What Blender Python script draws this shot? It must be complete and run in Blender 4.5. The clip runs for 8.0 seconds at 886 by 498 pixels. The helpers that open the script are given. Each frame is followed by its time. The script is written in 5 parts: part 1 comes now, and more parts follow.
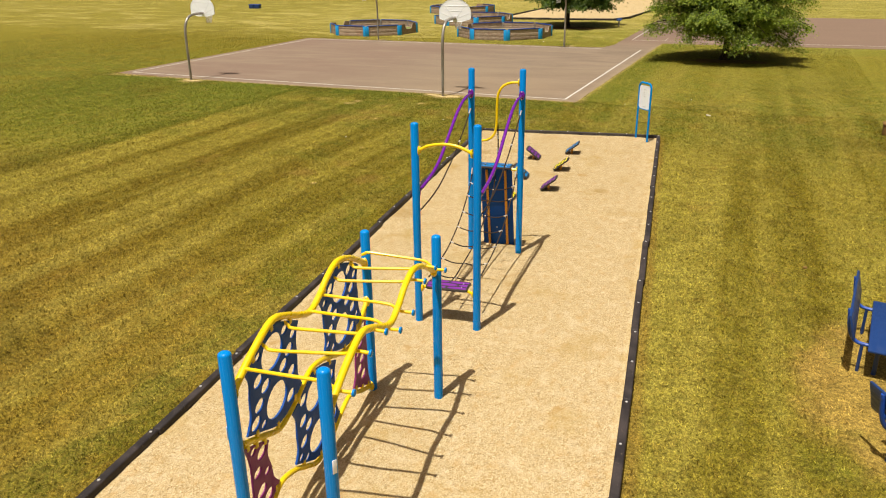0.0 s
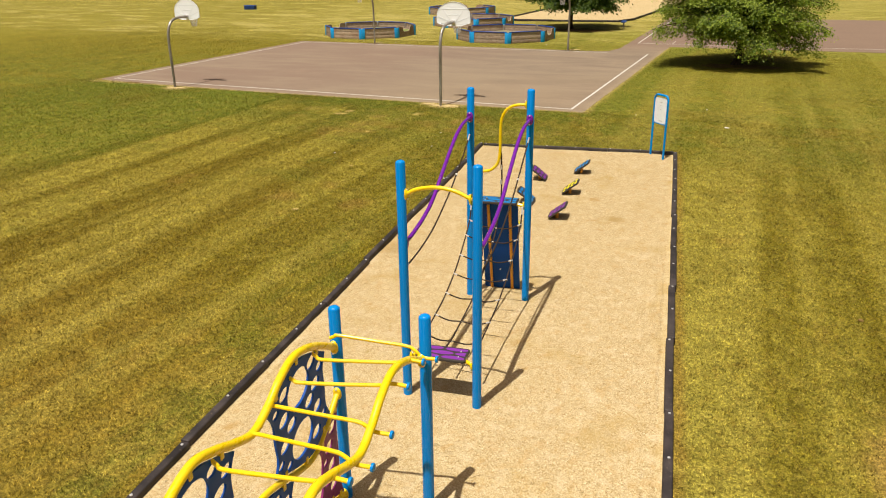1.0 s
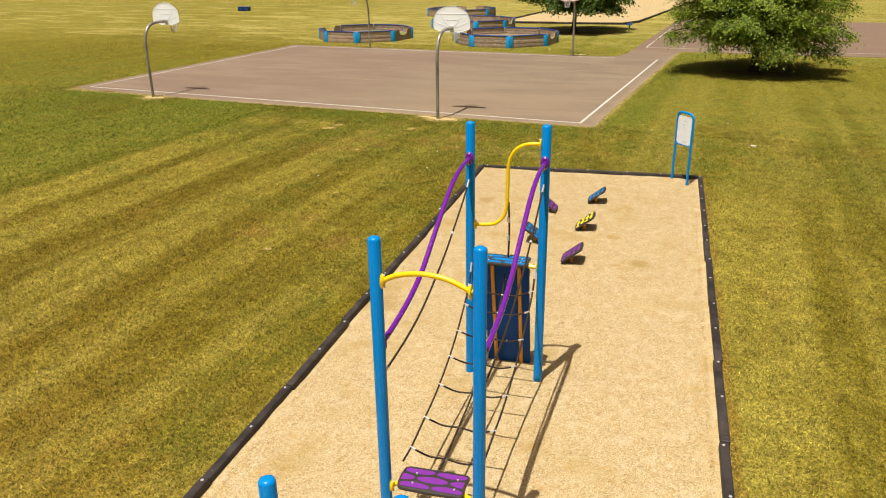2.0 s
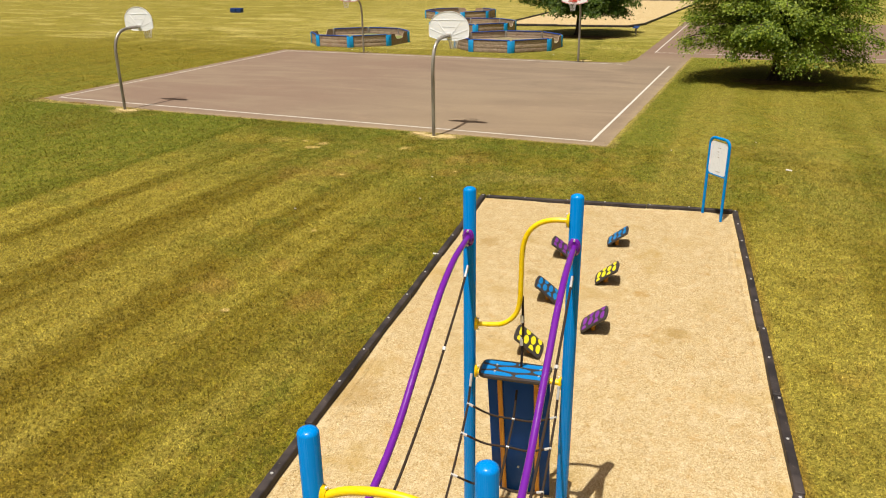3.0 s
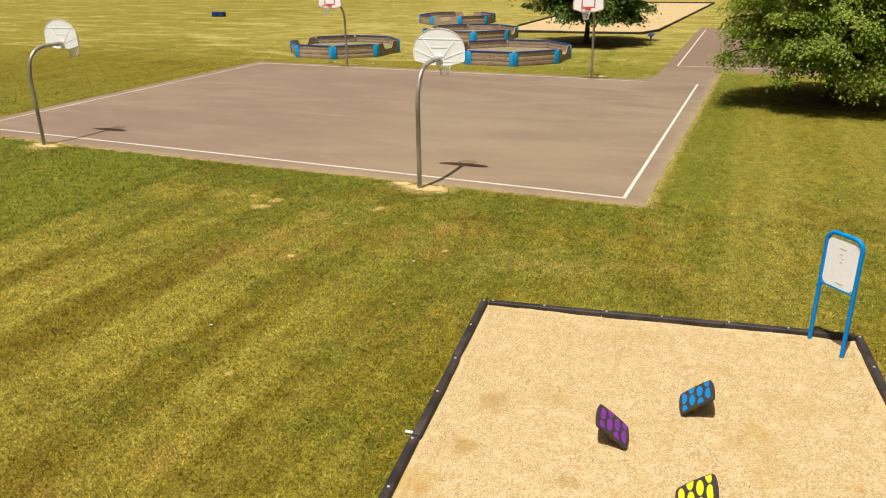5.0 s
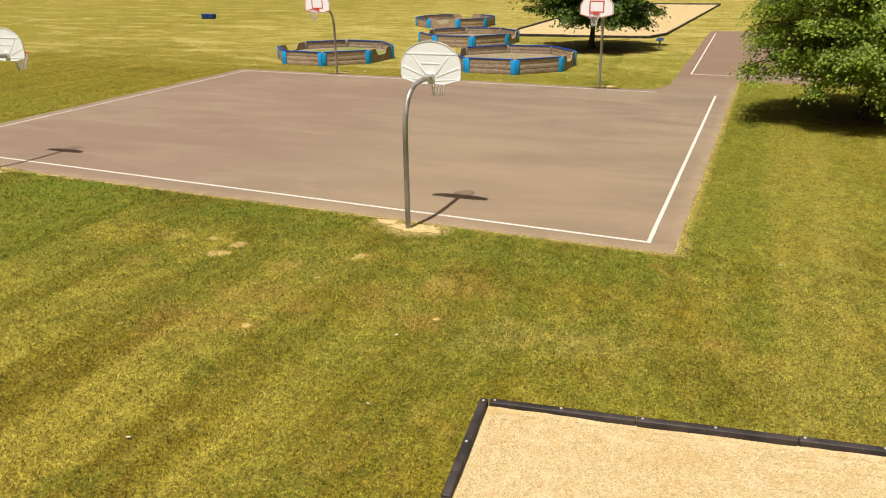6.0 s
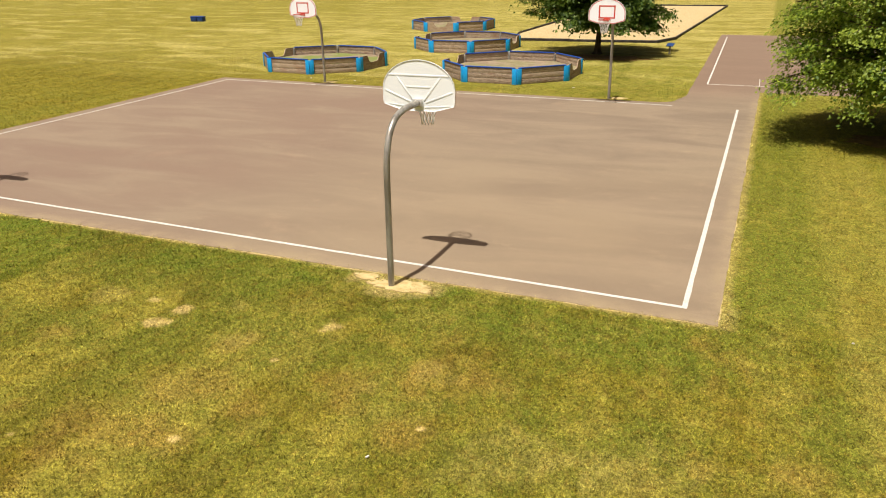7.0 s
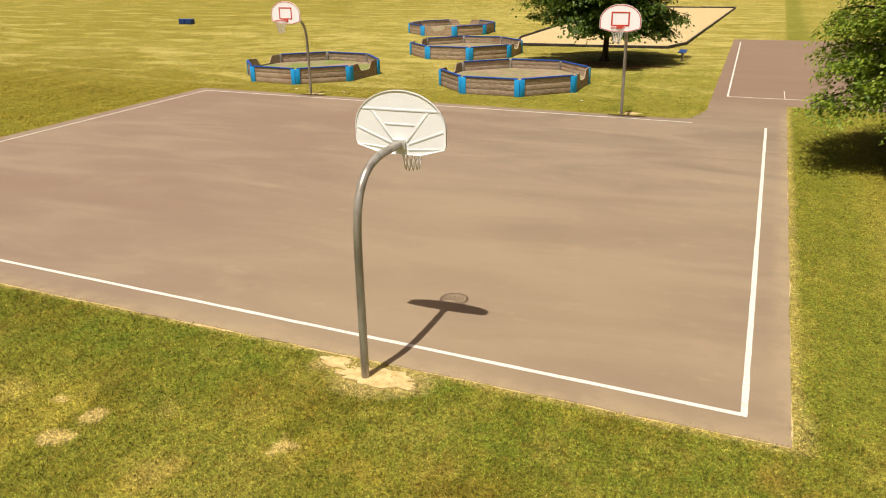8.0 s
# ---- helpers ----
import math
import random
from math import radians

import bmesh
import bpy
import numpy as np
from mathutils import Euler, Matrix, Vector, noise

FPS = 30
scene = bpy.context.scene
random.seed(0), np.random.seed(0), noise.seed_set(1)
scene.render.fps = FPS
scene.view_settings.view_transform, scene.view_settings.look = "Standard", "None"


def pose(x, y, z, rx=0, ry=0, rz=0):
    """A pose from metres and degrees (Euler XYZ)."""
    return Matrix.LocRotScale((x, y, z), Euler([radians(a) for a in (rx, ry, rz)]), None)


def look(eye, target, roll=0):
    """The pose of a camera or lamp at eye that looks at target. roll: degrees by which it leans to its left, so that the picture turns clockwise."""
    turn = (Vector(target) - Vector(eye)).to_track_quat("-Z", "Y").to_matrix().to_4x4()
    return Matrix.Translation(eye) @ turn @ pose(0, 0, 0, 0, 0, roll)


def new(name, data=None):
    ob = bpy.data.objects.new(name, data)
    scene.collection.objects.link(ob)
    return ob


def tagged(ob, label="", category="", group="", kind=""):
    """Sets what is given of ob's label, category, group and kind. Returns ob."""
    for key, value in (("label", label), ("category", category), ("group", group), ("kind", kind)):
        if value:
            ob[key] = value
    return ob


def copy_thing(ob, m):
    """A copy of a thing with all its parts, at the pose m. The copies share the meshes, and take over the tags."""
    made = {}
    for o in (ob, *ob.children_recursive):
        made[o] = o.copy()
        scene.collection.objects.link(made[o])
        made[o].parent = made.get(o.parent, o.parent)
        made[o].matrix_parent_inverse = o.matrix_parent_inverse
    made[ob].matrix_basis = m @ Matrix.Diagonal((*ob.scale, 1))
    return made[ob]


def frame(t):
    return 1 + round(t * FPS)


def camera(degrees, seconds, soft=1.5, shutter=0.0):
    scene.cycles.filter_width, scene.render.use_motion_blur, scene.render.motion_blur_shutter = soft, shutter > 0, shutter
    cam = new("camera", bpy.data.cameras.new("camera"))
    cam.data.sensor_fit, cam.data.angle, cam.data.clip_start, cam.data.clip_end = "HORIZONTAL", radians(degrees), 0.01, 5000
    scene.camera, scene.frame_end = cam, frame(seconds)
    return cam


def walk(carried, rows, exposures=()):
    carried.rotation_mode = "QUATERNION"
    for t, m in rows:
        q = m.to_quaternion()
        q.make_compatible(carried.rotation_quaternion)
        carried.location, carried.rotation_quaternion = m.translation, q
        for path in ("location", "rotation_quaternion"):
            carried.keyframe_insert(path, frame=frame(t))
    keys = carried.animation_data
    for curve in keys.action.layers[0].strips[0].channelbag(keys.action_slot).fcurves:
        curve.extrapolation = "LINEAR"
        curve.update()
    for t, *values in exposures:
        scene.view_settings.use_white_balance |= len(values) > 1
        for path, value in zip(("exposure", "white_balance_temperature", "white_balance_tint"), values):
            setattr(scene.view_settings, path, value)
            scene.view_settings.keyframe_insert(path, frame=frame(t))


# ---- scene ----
cam = camera(61.5, 8.0, soft=1.1)
# seconds, eye x, y, z, pitch, roll, yaw
ROWS = [
    (0.0, 0.091, 1.706, 5.115, -21.14, -0.74, 23.69),
    (0.5, -0.249, 2.603, 5.122, -21.14, -0.75, 23.70),
    (1.0, -0.639, 3.609, 5.130, -21.15, -0.76, 23.70),
    (1.5, -1.068, 4.702, 5.138, -21.15, -0.77, 23.69),
    (2.0, -1.525, 5.865, 5.147, -21.15, -0.78, 23.68),
    (2.5, -2.004, 7.081, 5.157, -21.16, -0.79, 23.66),
    (3.0, -2.495, 8.338, 5.168, -21.16, -0.80, 23.63),
    (3.5, -2.993, 9.624, 5.180, -21.16, -0.81, 23.60),
    (4.0, -3.495, 10.931, 5.192, -21.17, -0.81, 23.57),
    (4.5, -3.996, 12.252, 5.205, -21.17, -0.82, 23.53),
    (5.0, -4.495, 13.582, 5.219, -21.17, -0.83, 23.50),
    (5.5, -4.991, 14.919, 5.234, -21.18, -0.84, 23.47),
    (6.0, -5.484, 16.264, 5.249, -21.18, -0.85, 23.45),
    (6.5, -5.978, 17.619, 5.265, -21.18, -0.86, 23.43),
    (7.0, -6.474, 18.988, 5.282, -21.19, -0.87, 23.42),
    (7.5, -6.978, 20.380, 5.300, -21.19, -0.87, 23.42),
    (8.0, -7.496, 21.802, 5.319, -21.19, -0.88, 23.42),
]


def heading(pitch, yaw):
    p, w = radians(pitch), radians(yaw)
    return Vector((-math.sin(w) * math.cos(p), math.cos(w) * math.cos(p), math.sin(p)))


walk(cam, [(t, look((x, y, z), Vector((x, y, z)) + heading(pitch, yaw), roll)) for t, x, y, z, pitch, roll, yaw in ROWS],
     exposures=((0.0, 0.11, 6560, 10), (2.0, 0.12, 6520, 10), (4.0, 0.12, 6430, 9.5), (6.0, 0.18, 6450, 9.5), (7.0, 0.26, 6500, 9.7), (8.0, 0.24, 6680, 10)))

# ---- light ----
SUN_AT = Vector((-0.24, -1.05, 3.15)).normalized()
world = bpy.data.worlds.new("sky")
scene.world = world
world.use_nodes = True
wn = world.node_tree
sky = wn.nodes.new("ShaderNodeTexSky")
sky.sky_type, sky.sun_disc = "NISHITA", False
sky.dust_density = 7.0
sky.sun_elevation, sky.sun_rotation = math.asin(SUN_AT.z), math.atan2(SUN_AT.x, SUN_AT.y) % (2 * math.pi)
haze = wn.nodes.new("ShaderNodeMix")
haze.data_type, haze.blend_type = "RGBA", "MULTIPLY"
haze.inputs[0].default_value = 1.0
haze.inputs[7].default_value = (1.08, 0.92, 0.76, 1)
wn.links.new(sky.outputs[0], haze.inputs[6])
wn.links.new(haze.outputs[2], wn.nodes["Background"].inputs[0])
wn.nodes["Background"].inputs[1].default_value = 0.052
sun = new("sun", bpy.data.lights.new("sun", "SUN"))
sun.data.energy, sun.data.angle, sun.data.color = 5.3, radians(0.55), (1.0, 0.94, 0.845)
sun.matrix_world = look(SUN_AT * 60, (0, 0, 0))

# ---- materials ----


class Mat:
    """A small wrapper that builds a node material."""

    def __init__(self, name, rough=0.6, metal=0.0, spec=0.4):
        self.m = bpy.data.materials.new(name)
        self.m.use_nodes = True
        self.t = self.m.node_tree
        self.b = self.t.nodes["Principled BSDF"]
        self.b.inputs["Roughness"].default_value = rough
        self.b.inputs["Metallic"].default_value = metal
        self.b.inputs["Specular IOR Level"].default_value = spec

    def node(self, kind):
        return self.t.nodes.new(kind)

    def link(self, a, b):
        self.t.links.new(a, b)

    def put(self, socket, value):
        if isinstance(value, bpy.types.NodeSocket):
            self.link(value, socket)
        else:
            socket.default_value = value

    def place(self, scale=(1, 1, 1), turn=0.0, local=False):
        src = self.node("ShaderNodeTexCoord").outputs["Object"] if local else self.node("ShaderNodeNewGeometry").outputs["Position"]
        mp = self.node("ShaderNodeMapping")
        self.link(src, mp.inputs[0])
        mp.inputs["Rotation"].default_value[2] = radians(turn)
        mp.inputs["Scale"].default_value = scale
        return mp.outputs[0]

    def noise(self, scale, detail=3.0, vec=None, rough=0.55, warp=0.0):
        n = self.node("ShaderNodeTexNoise")
        n.inputs["Scale"].default_value, n.inputs["Detail"].default_value = scale, detail
        n.inputs["Roughness"].default_value, n.inputs["Distortion"].default_value = rough, warp
        if vec is not None:
            self.link(vec, n.inputs["Vector"])
        return n.outputs[0]

    def ramp(self, fac, lo, hi, a=0.0, b=1.0):
        n = self.node("ShaderNodeMapRange")
        n.interpolation_type = "SMOOTHSTEP"
        self.put(n.inputs[0], fac)
        for i, v in zip((1, 2, 3, 4), (lo, hi, a, b)):
            n.inputs[i].default_value = v
        return n.outputs[0]

    def math(self, op, a, b=0.0):
        n = self.node("ShaderNodeMath")
        n.operation = op
        self.put(n.inputs[0], a)
        self.put(n.inputs[1], b)
        return n.outputs[0]

    def mix(self, fac, a, b, blend="MIX"):
        n = self.node("ShaderNodeMix")
        n.data_type, n.blend_type = "RGBA", blend
        self.put(n.inputs[0], fac)
        self.put(n.inputs[6], a if isinstance(a, bpy.types.NodeSocket) else (*a, 1))
        self.put(n.inputs[7], b if isinstance(b, bpy.types.NodeSocket) else (*b, 1))
        return n.outputs[2]

    def shade(self, col, fac):
        n = self.node("ShaderNodeHueSaturation")
        self.put(n.inputs["Color"], col)
        self.put(n.inputs["Value"], fac)
        return n.outputs[0]

    def bump(self, height, strength=0.3, dist=0.01):
        n = self.node("ShaderNodeBump")
        n.inputs["Strength"].default_value, n.inputs["Distance"].default_value = strength, dist
        self.link(height, n.inputs["Height"])
        self.link(n.outputs[0], self.b.inputs["Normal"])

    def colour(self, c, tone=0.87):
        """tone: even factor on the base colour, balanced against the scene's exposure."""
        self.put(self.b.inputs["Base Color"], self.shade(c if isinstance(c, bpy.types.NodeSocket) else (*c, 1), tone))
        return self


def painted(name, col, rough=0.32, metal=0.0, wear=0.12, spec=0.5, coat=0.0, tone=0.87):
    """Powder coat or moulded plastic: faint dust, scuffs and gloss that varies."""
    k = Mat(name, rough, metal, spec)
    big, fine = k.noise(2.2, 3), k.noise(55.0, 3)
    grey = 0.6 * max(col)
    dull = tuple(c * (1 - wear) + grey * wear for c in col)
    c = k.mix(k.ramp(big, 0.42, 0.75), col, dull)
    c = k.mix(k.ramp(fine, 0.62, 0.8, 0, 0.35), c, tuple(v * 0.75 for v in col))
    k.colour(c, tone)
    k.link(k.ramp(k.noise(9.0, 3), 0.3, 0.75, max(rough - 0.08, 0.05), rough + 0.14), k.b.inputs["Roughness"])
    k.b.inputs["Coat Weight"].default_value = coat
    k.bump(fine, 0.06, 0.002)
    return k.m


def near_spot(k, pos, x, y, r, jitter, rag=4.0):
    """1 inside a ragged round spot on the ground, 0 outside."""
    v = k.node("ShaderNodeVectorMath")
    v.operation = "DISTANCE"
    k.link(pos, v.inputs[0])
    v.inputs[1].default_value = (x, y, 0)
    far = k.math("ADD", v.outputs["Value"], k.math("MULTIPLY", k.math("SUBTRACT", jitter, 0.5), r * rag))
    return k.ramp(far, r * 1.15, r * 0.2)


# bare spots in the turf by the court
BARE = ((-14.85, 27.44, 0.19), (-14.93, 26.90, 0.15), (-14.70, 26.95, 0.13), (-12.19, 27.80, 0.17), (-12.25, 27.62, 0.10), (-15.48, 27.53, 0.14), (-12.42, 26.60, 0.07), (-9.78, 25.85, 0.06), (-12.43, 24.58, 0.08), (-14.35, 23.90, 0.08), (-10.76, 20.56, 0.07), (-10.02, 16.80, 0.07))


def grass_colour(k):
    """Lawn in a dry summer: mowing stripes, straw, clover-green and bare rusty patches, by place."""
    pos = k.place()
    sep = k.node("ShaderNodeSeparateXYZ")
    k.link(pos, sep.inputs[0])
    x, y = sep.outputs[0], sep.outputs[1]
    wob = k.noise(0.22, 3, pos)
    edgy = k.noise(2.4, 4, pos, 0.7)
    # distance across the mowing lanes, which lean a little to the west
    lane = k.math("ADD", k.math("ADD", x, k.math("MULTIPLY", k.math("SUBTRACT", y, 22.0), 0.045)), k.math("MULTIPLY", k.math("SUBTRACT", wob, 0.5), 0.5))
    lane = k.math("ADD", lane, k.math("MULTIPLY", k.math("SUBTRACT", edgy, 0.5), 0.32))
    across = k.math("ADD", k.math("MULTIPLY", x, math.cos(radians(8))), k.math("MULTIPLY", y, math.sin(radians(8))))
    across = k.math("ADD", across, k.math("MULTIPLY", wob, 2.6))

    def band(lo, hi, soft=0.16):
        return k.math("MULTIPLY", k.ramp(lane, lo - soft, lo + soft), k.ramp(lane, hi + soft, hi - soft))

    long = k.place((1.0, 0.055, 1.0), -2.6)
    streak = k.noise(2.2, 4, long, 0.65)
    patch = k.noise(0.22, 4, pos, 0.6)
    clump = k.noise(1.3, 5, pos, 0.65, 0.4)
    fine = k.noise(14.0, 4, pos, 0.7)
    grain = k.noise(30.0, 3, k.place((1, 0.8, 1), 33.0), 0.7)
    stripe = k.math("ADD", k.math("MULTIPLY", streak, 0.66), k.math("MULTIPLY", clump, 0.34))
    olive, straw = (0.200, 0.160, 0.012), (0.325, 0.275, 0.044)
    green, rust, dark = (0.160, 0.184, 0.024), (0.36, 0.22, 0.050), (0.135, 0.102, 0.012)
    c = k.mix(k.ramp(stripe, 0.40, 0.66, 0.05, 0.85), olive, straw)
    # mown lanes west of the pit, laid light and dark in turn
    west = k.math("MULTIPLY", k.ramp(lane, -7.4, -8.6), k.ramp(y, 29.6, 27.0))
    for lo, hi, amount in ((-18.35, -16.85, 0.72), (-16.25, -14.85, 0.68), (-13.45, -12.15, 0.72), (-11.15, -10.15, 0.38), (-20.9, -19.7, 0.3), (-23.4, -22.0, 0.35), (-26.3, -24.9, 0.35)):
        c = k.mix(k.math("MULTIPLY", k.math("MULTIPLY", band(lo, hi), west), k.ramp(streak, 0.3, 0.62, amount * 0.6, amount)), c, (0.425, 0.355, 0.066))
    for lo, hi, amount in ((-16.75, -16.35, 0.55), (-14.75, -13.55, 0.5), (-12.0, -11.25, 0.52), (-10.0, -9.1, 0.4), (-19.6, -18.5, 0.3)):
        c = k.mix(k.math("MULTIPLY", k.math("MULTIPLY", band(lo, hi, 0.16), west), k.ramp(streak, 0.35, 0.65, amount, amount * 0.5)), c, (0.150, 0.108, 0.010))
    # greener belt by the court, in clover spots and east of the play pit
    belt = k.math("MULTIPLY", k.ramp(y, 20.5, 27.0), k.ramp(y, 30.0, 48.0, 1.0, 0.25))
    g = k.math("MULTIPLY", belt, k.ramp(k.noise(0.6, 5, pos, 0.65), 0.36, 0.56, 0.2, 0.84))
    g = k.math("MAXIMUM", g, k.ramp(k.noise(0.42, 5, k.place((1, 1, 1), 31.0), 0.62), 0.57, 0.70, 0.0, 0.55))
    g = k.math("MULTIPLY", g, k.ramp(fine, 0.25, 0.65, 0.55, 1.0))
    c = k.mix(g, c, green)
    c = k.mix(k.math("MULTIPLY", k.ramp(k.noise(0.8, 5, k.place((1, 1, 1), 57.0), 0.65), 0.55, 0.68), k.math("ADD", k.math("MULTIPLY", belt, 0.25), 0.1)), c, (0.095, 0.130, 0.016))
    # uncut green field west of the last lane, up to the court's end
    lush = k.math("MULTIPLY", k.ramp(lane, -18.15, -18.6), k.math("MULTIPLY", k.ramp(y, 13.5, 21.0), k.ramp(y, 32.0, 30.0)))
    lush = k.math("MULTIPLY", lush, k.ramp(k.math("ADD", x, k.math("MULTIPLY", clump, 3.0)), -31.0, -27.0))
    c = k.mix(k.math("MULTIPLY", lush, k.ramp(clump, 0.3, 0.65, 0.85, 0.5)), c, (0.135, 0.168, 0.016))
    # thin strip of fresh grass at the court's edge
    fresh = k.math("MULTIPLY", k.math("MULTIPLY", k.ramp(x, -6.2, -7.2), k.ramp(x, -31.0, -29.0)), k.math("MULTIPLY", k.ramp(y, 27.6, 29.2), k.ramp(y, 31.2, 30.4)))
    c = k.mix(k.math("MULTIPLY", fresh, k.ramp(clump, 0.35, 0.6, 0.75, 0.2)), c, (0.120, 0.172, 0.018))
    # brown, thin turf west of the play pit
    thin = k.math("MULTIPLY", k.math("MULTIPLY", k.ramp(across, -14.0, -10.5), k.ramp(across, -7.5, -5.5, 1.0, 0.0)), k.ramp(y, 24.0, 17.0))
    c = k.mix(k.math("MULTIPLY", thin, k.ramp(clump, 0.3, 0.65, 0.5, 0.2)), c, (0.190, 0.128, 0.012))
    # lanes along the east side of the pit
    near = k.math("MULTIPLY", k.ramp(y, 26.0, 22.0), k.ramp(x, -3.4, -2.2))
    for lo, hi, amount in ((-3.0, -0.65, 0.75), (-0.02, 0.28, 0.5), (1.25, 2.3, 0.5)):
        c = k.mix(k.math("MULTIPLY", k.math("MULTIPLY", band(lo, hi, 0.2), near), k.ramp(clump, 0.3, 0.62, amount * 0.6, amount)), c, (0.385, 0.325, 0.062))
    for lo, hi, amount in ((-0.52, -0.1, 0.38), (0.42, 1.15, 0.42), (2.4, 3.2, 0.2)):
        c = k.mix(k.math("MULTIPLY", k.math("MULTIPLY", band(lo, hi, 0.2), near), k.ramp(clump, 0.35, 0.65, amount, amount * 0.5)), c, (0.150, 0.122, 0.011))
    # dry, brown turf west of the pit's near end
    brown = k.math("MULTIPLY", k.ramp(y, 14.5, 9.0), k.ramp(lane, -4.0, -6.5))
    c = k.mix(k.math("MULTIPLY", brown, k.ramp(clump, 0.32, 0.66, 0.30, 0.62)), c, (0.285, 0.175, 0.028))
    # wheel-wide light streaks left by the mower in the brown turf
    c = k.mix(k.math("MULTIPLY", k.math("MULTIPLY", k.ramp(y, 19.0, 13.0), k.ramp(lane, -5.0, -6.5)), k.ramp(k.noise(1.25, 4, k.place((1.0, 0.05, 1.0), -2.6), 0.6), 0.47, 0.60, 0.0, 0.50)), c, (0.400, 0.325, 0.068))
    # narrower lanes between the pit and the maple
    lanes = k.math("MULTIPLY", k.ramp(y, 22.5, 25.5), k.ramp(y, 43.0, 40.0))
    for lo, hi, amount in ((0.3, 0.95, 0.46), (1.4, 1.9, 0.42), (3.35, 4.1, 0.55)):
        c = k.mix(k.math("MULTIPLY", k.math("MULTIPLY", band(lo, hi, 0.2), lanes), k.ramp(streak, 0.3, 0.6, amount, amount * 0.6)), c, (0.135, 0.118, 0.012))
    for lo, hi, amount in ((-1.6, 0.1, 0.42), (1.05, 1.35, 0.45), (2.2, 3.1, 0.45), (-4.6, -2.9, 0.5)):
        c = k.mix(k.math("MULTIPLY", k.math("MULTIPLY", band(lo, hi, 0.2), lanes), k.ramp(streak, 0.3, 0.6, amount * 0.5, amount)), c, (0.345, 0.290, 0.062))
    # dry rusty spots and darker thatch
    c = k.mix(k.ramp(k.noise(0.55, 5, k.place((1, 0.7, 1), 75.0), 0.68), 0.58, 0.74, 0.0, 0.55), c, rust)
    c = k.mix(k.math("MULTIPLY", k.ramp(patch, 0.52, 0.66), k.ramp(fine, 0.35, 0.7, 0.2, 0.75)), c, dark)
    # dry worn ground by the benches
    worn = k.node("ShaderNodeVectorMath")
    worn.operation = "DISTANCE"
    k.link(pos, worn.inputs[0])
    worn.inputs[1].default_value = (4.6, 11.0, 0)
    worn = k.ramp(k.math("ADD", worn.outputs["Value"], k.math("ADD", k.math("MULTIPLY", clump, 1.6), k.math("MULTIPLY", k.math("SUBTRACT", k.noise(0.35, 3, k.place((1, 1, 1), 64.0)), 0.5), 3.0))), 4.75, 4.0)
    c = k.mix(k.math("MULTIPLY", worn, 0.85), c, (0.43, 0.285, 0.075))
    # thin scorched strip along the pit's timbers
    off = k.math("SUBTRACT", k.math("ADD", k.math("MULTIPLY", x, 0.9925), k.math("MULTIPLY", y, 0.1228)), 0.166)
    off = k.math("ADD", off, k.math("MULTIPLY", k.math("SUBTRACT", clump, 0.5), 0.25))
    c = k.mix(k.math("MULTIPLY", k.math("MULTIPLY", k.ramp(off, 0.0, 0.05), k.ramp(off, 0.30, 0.14)), k.ramp(y, 26.0, 24.0, 0.0, 0.6)), c, (0.30, 0.175, 0.035))
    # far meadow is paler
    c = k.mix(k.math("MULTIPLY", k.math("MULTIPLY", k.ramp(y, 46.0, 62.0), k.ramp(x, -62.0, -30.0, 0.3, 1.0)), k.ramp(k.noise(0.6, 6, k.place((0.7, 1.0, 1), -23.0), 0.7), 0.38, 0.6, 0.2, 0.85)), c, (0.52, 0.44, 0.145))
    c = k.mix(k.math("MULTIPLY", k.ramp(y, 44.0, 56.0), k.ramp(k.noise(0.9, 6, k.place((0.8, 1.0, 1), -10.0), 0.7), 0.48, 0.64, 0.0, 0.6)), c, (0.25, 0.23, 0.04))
    # patchy tone, mower tracks and hill shading put into the flat far meadow's colour
    hill_shade = k.noise(0.16, 5, k.place((0.35, 1.0, 1), 28.0), 0.62, 0.6)
    c = k.mix(k.math("MULTIPLY", k.ramp(y, 47.0, 54.0), k.ramp(hill_shade, 0.50, 0.64, 0.0, 0.5)), c, (0.245, 0.215, 0.030))
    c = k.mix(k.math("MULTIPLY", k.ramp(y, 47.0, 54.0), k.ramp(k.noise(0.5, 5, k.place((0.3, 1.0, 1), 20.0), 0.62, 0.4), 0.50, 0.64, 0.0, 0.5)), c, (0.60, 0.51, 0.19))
    # worn, sunburnt and lush spots half a metre across
    mott = k.noise(1.9, 5, k.place((1, 0.8, 1), 12.0), 0.68)
    c = k.mix(k.ramp(mott, 0.53, 0.70, 0.0, 0.40), c, (0.38, 0.315, 0.062))
    c = k.mix(k.ramp(k.noise(1.6, 5, k.place((1, 0.8, 1), 140.0), 0.68), 0.57, 0.70, 0.0, 0.5), c, (0.215, 0.150, 0.022))
    # yellow-green turf beside the court path
    c = k.mix(k.math("MULTIPLY", k.math("MULTIPLY", k.ramp(x, -6.9, -6.4), k.ramp(y, 30.5, 34.0)), k.ramp(clump, 0.35, 0.65, 0.1, 0.5)), c, (0.24, 0.232, 0.034))
    # green strip along the court and its path
    strip = k.math("MULTIPLY", k.math("MULTIPLY", k.ramp(x, -6.75, -6.5), k.ramp(x, -4.7, -5.5)), k.ramp(y, 29.0, 31.0))
    c = k.mix(k.math("MULTIPLY", strip, k.ramp(clump, 0.35, 0.65, 0.75, 0.35)), c, (0.150, 0.175, 0.020))
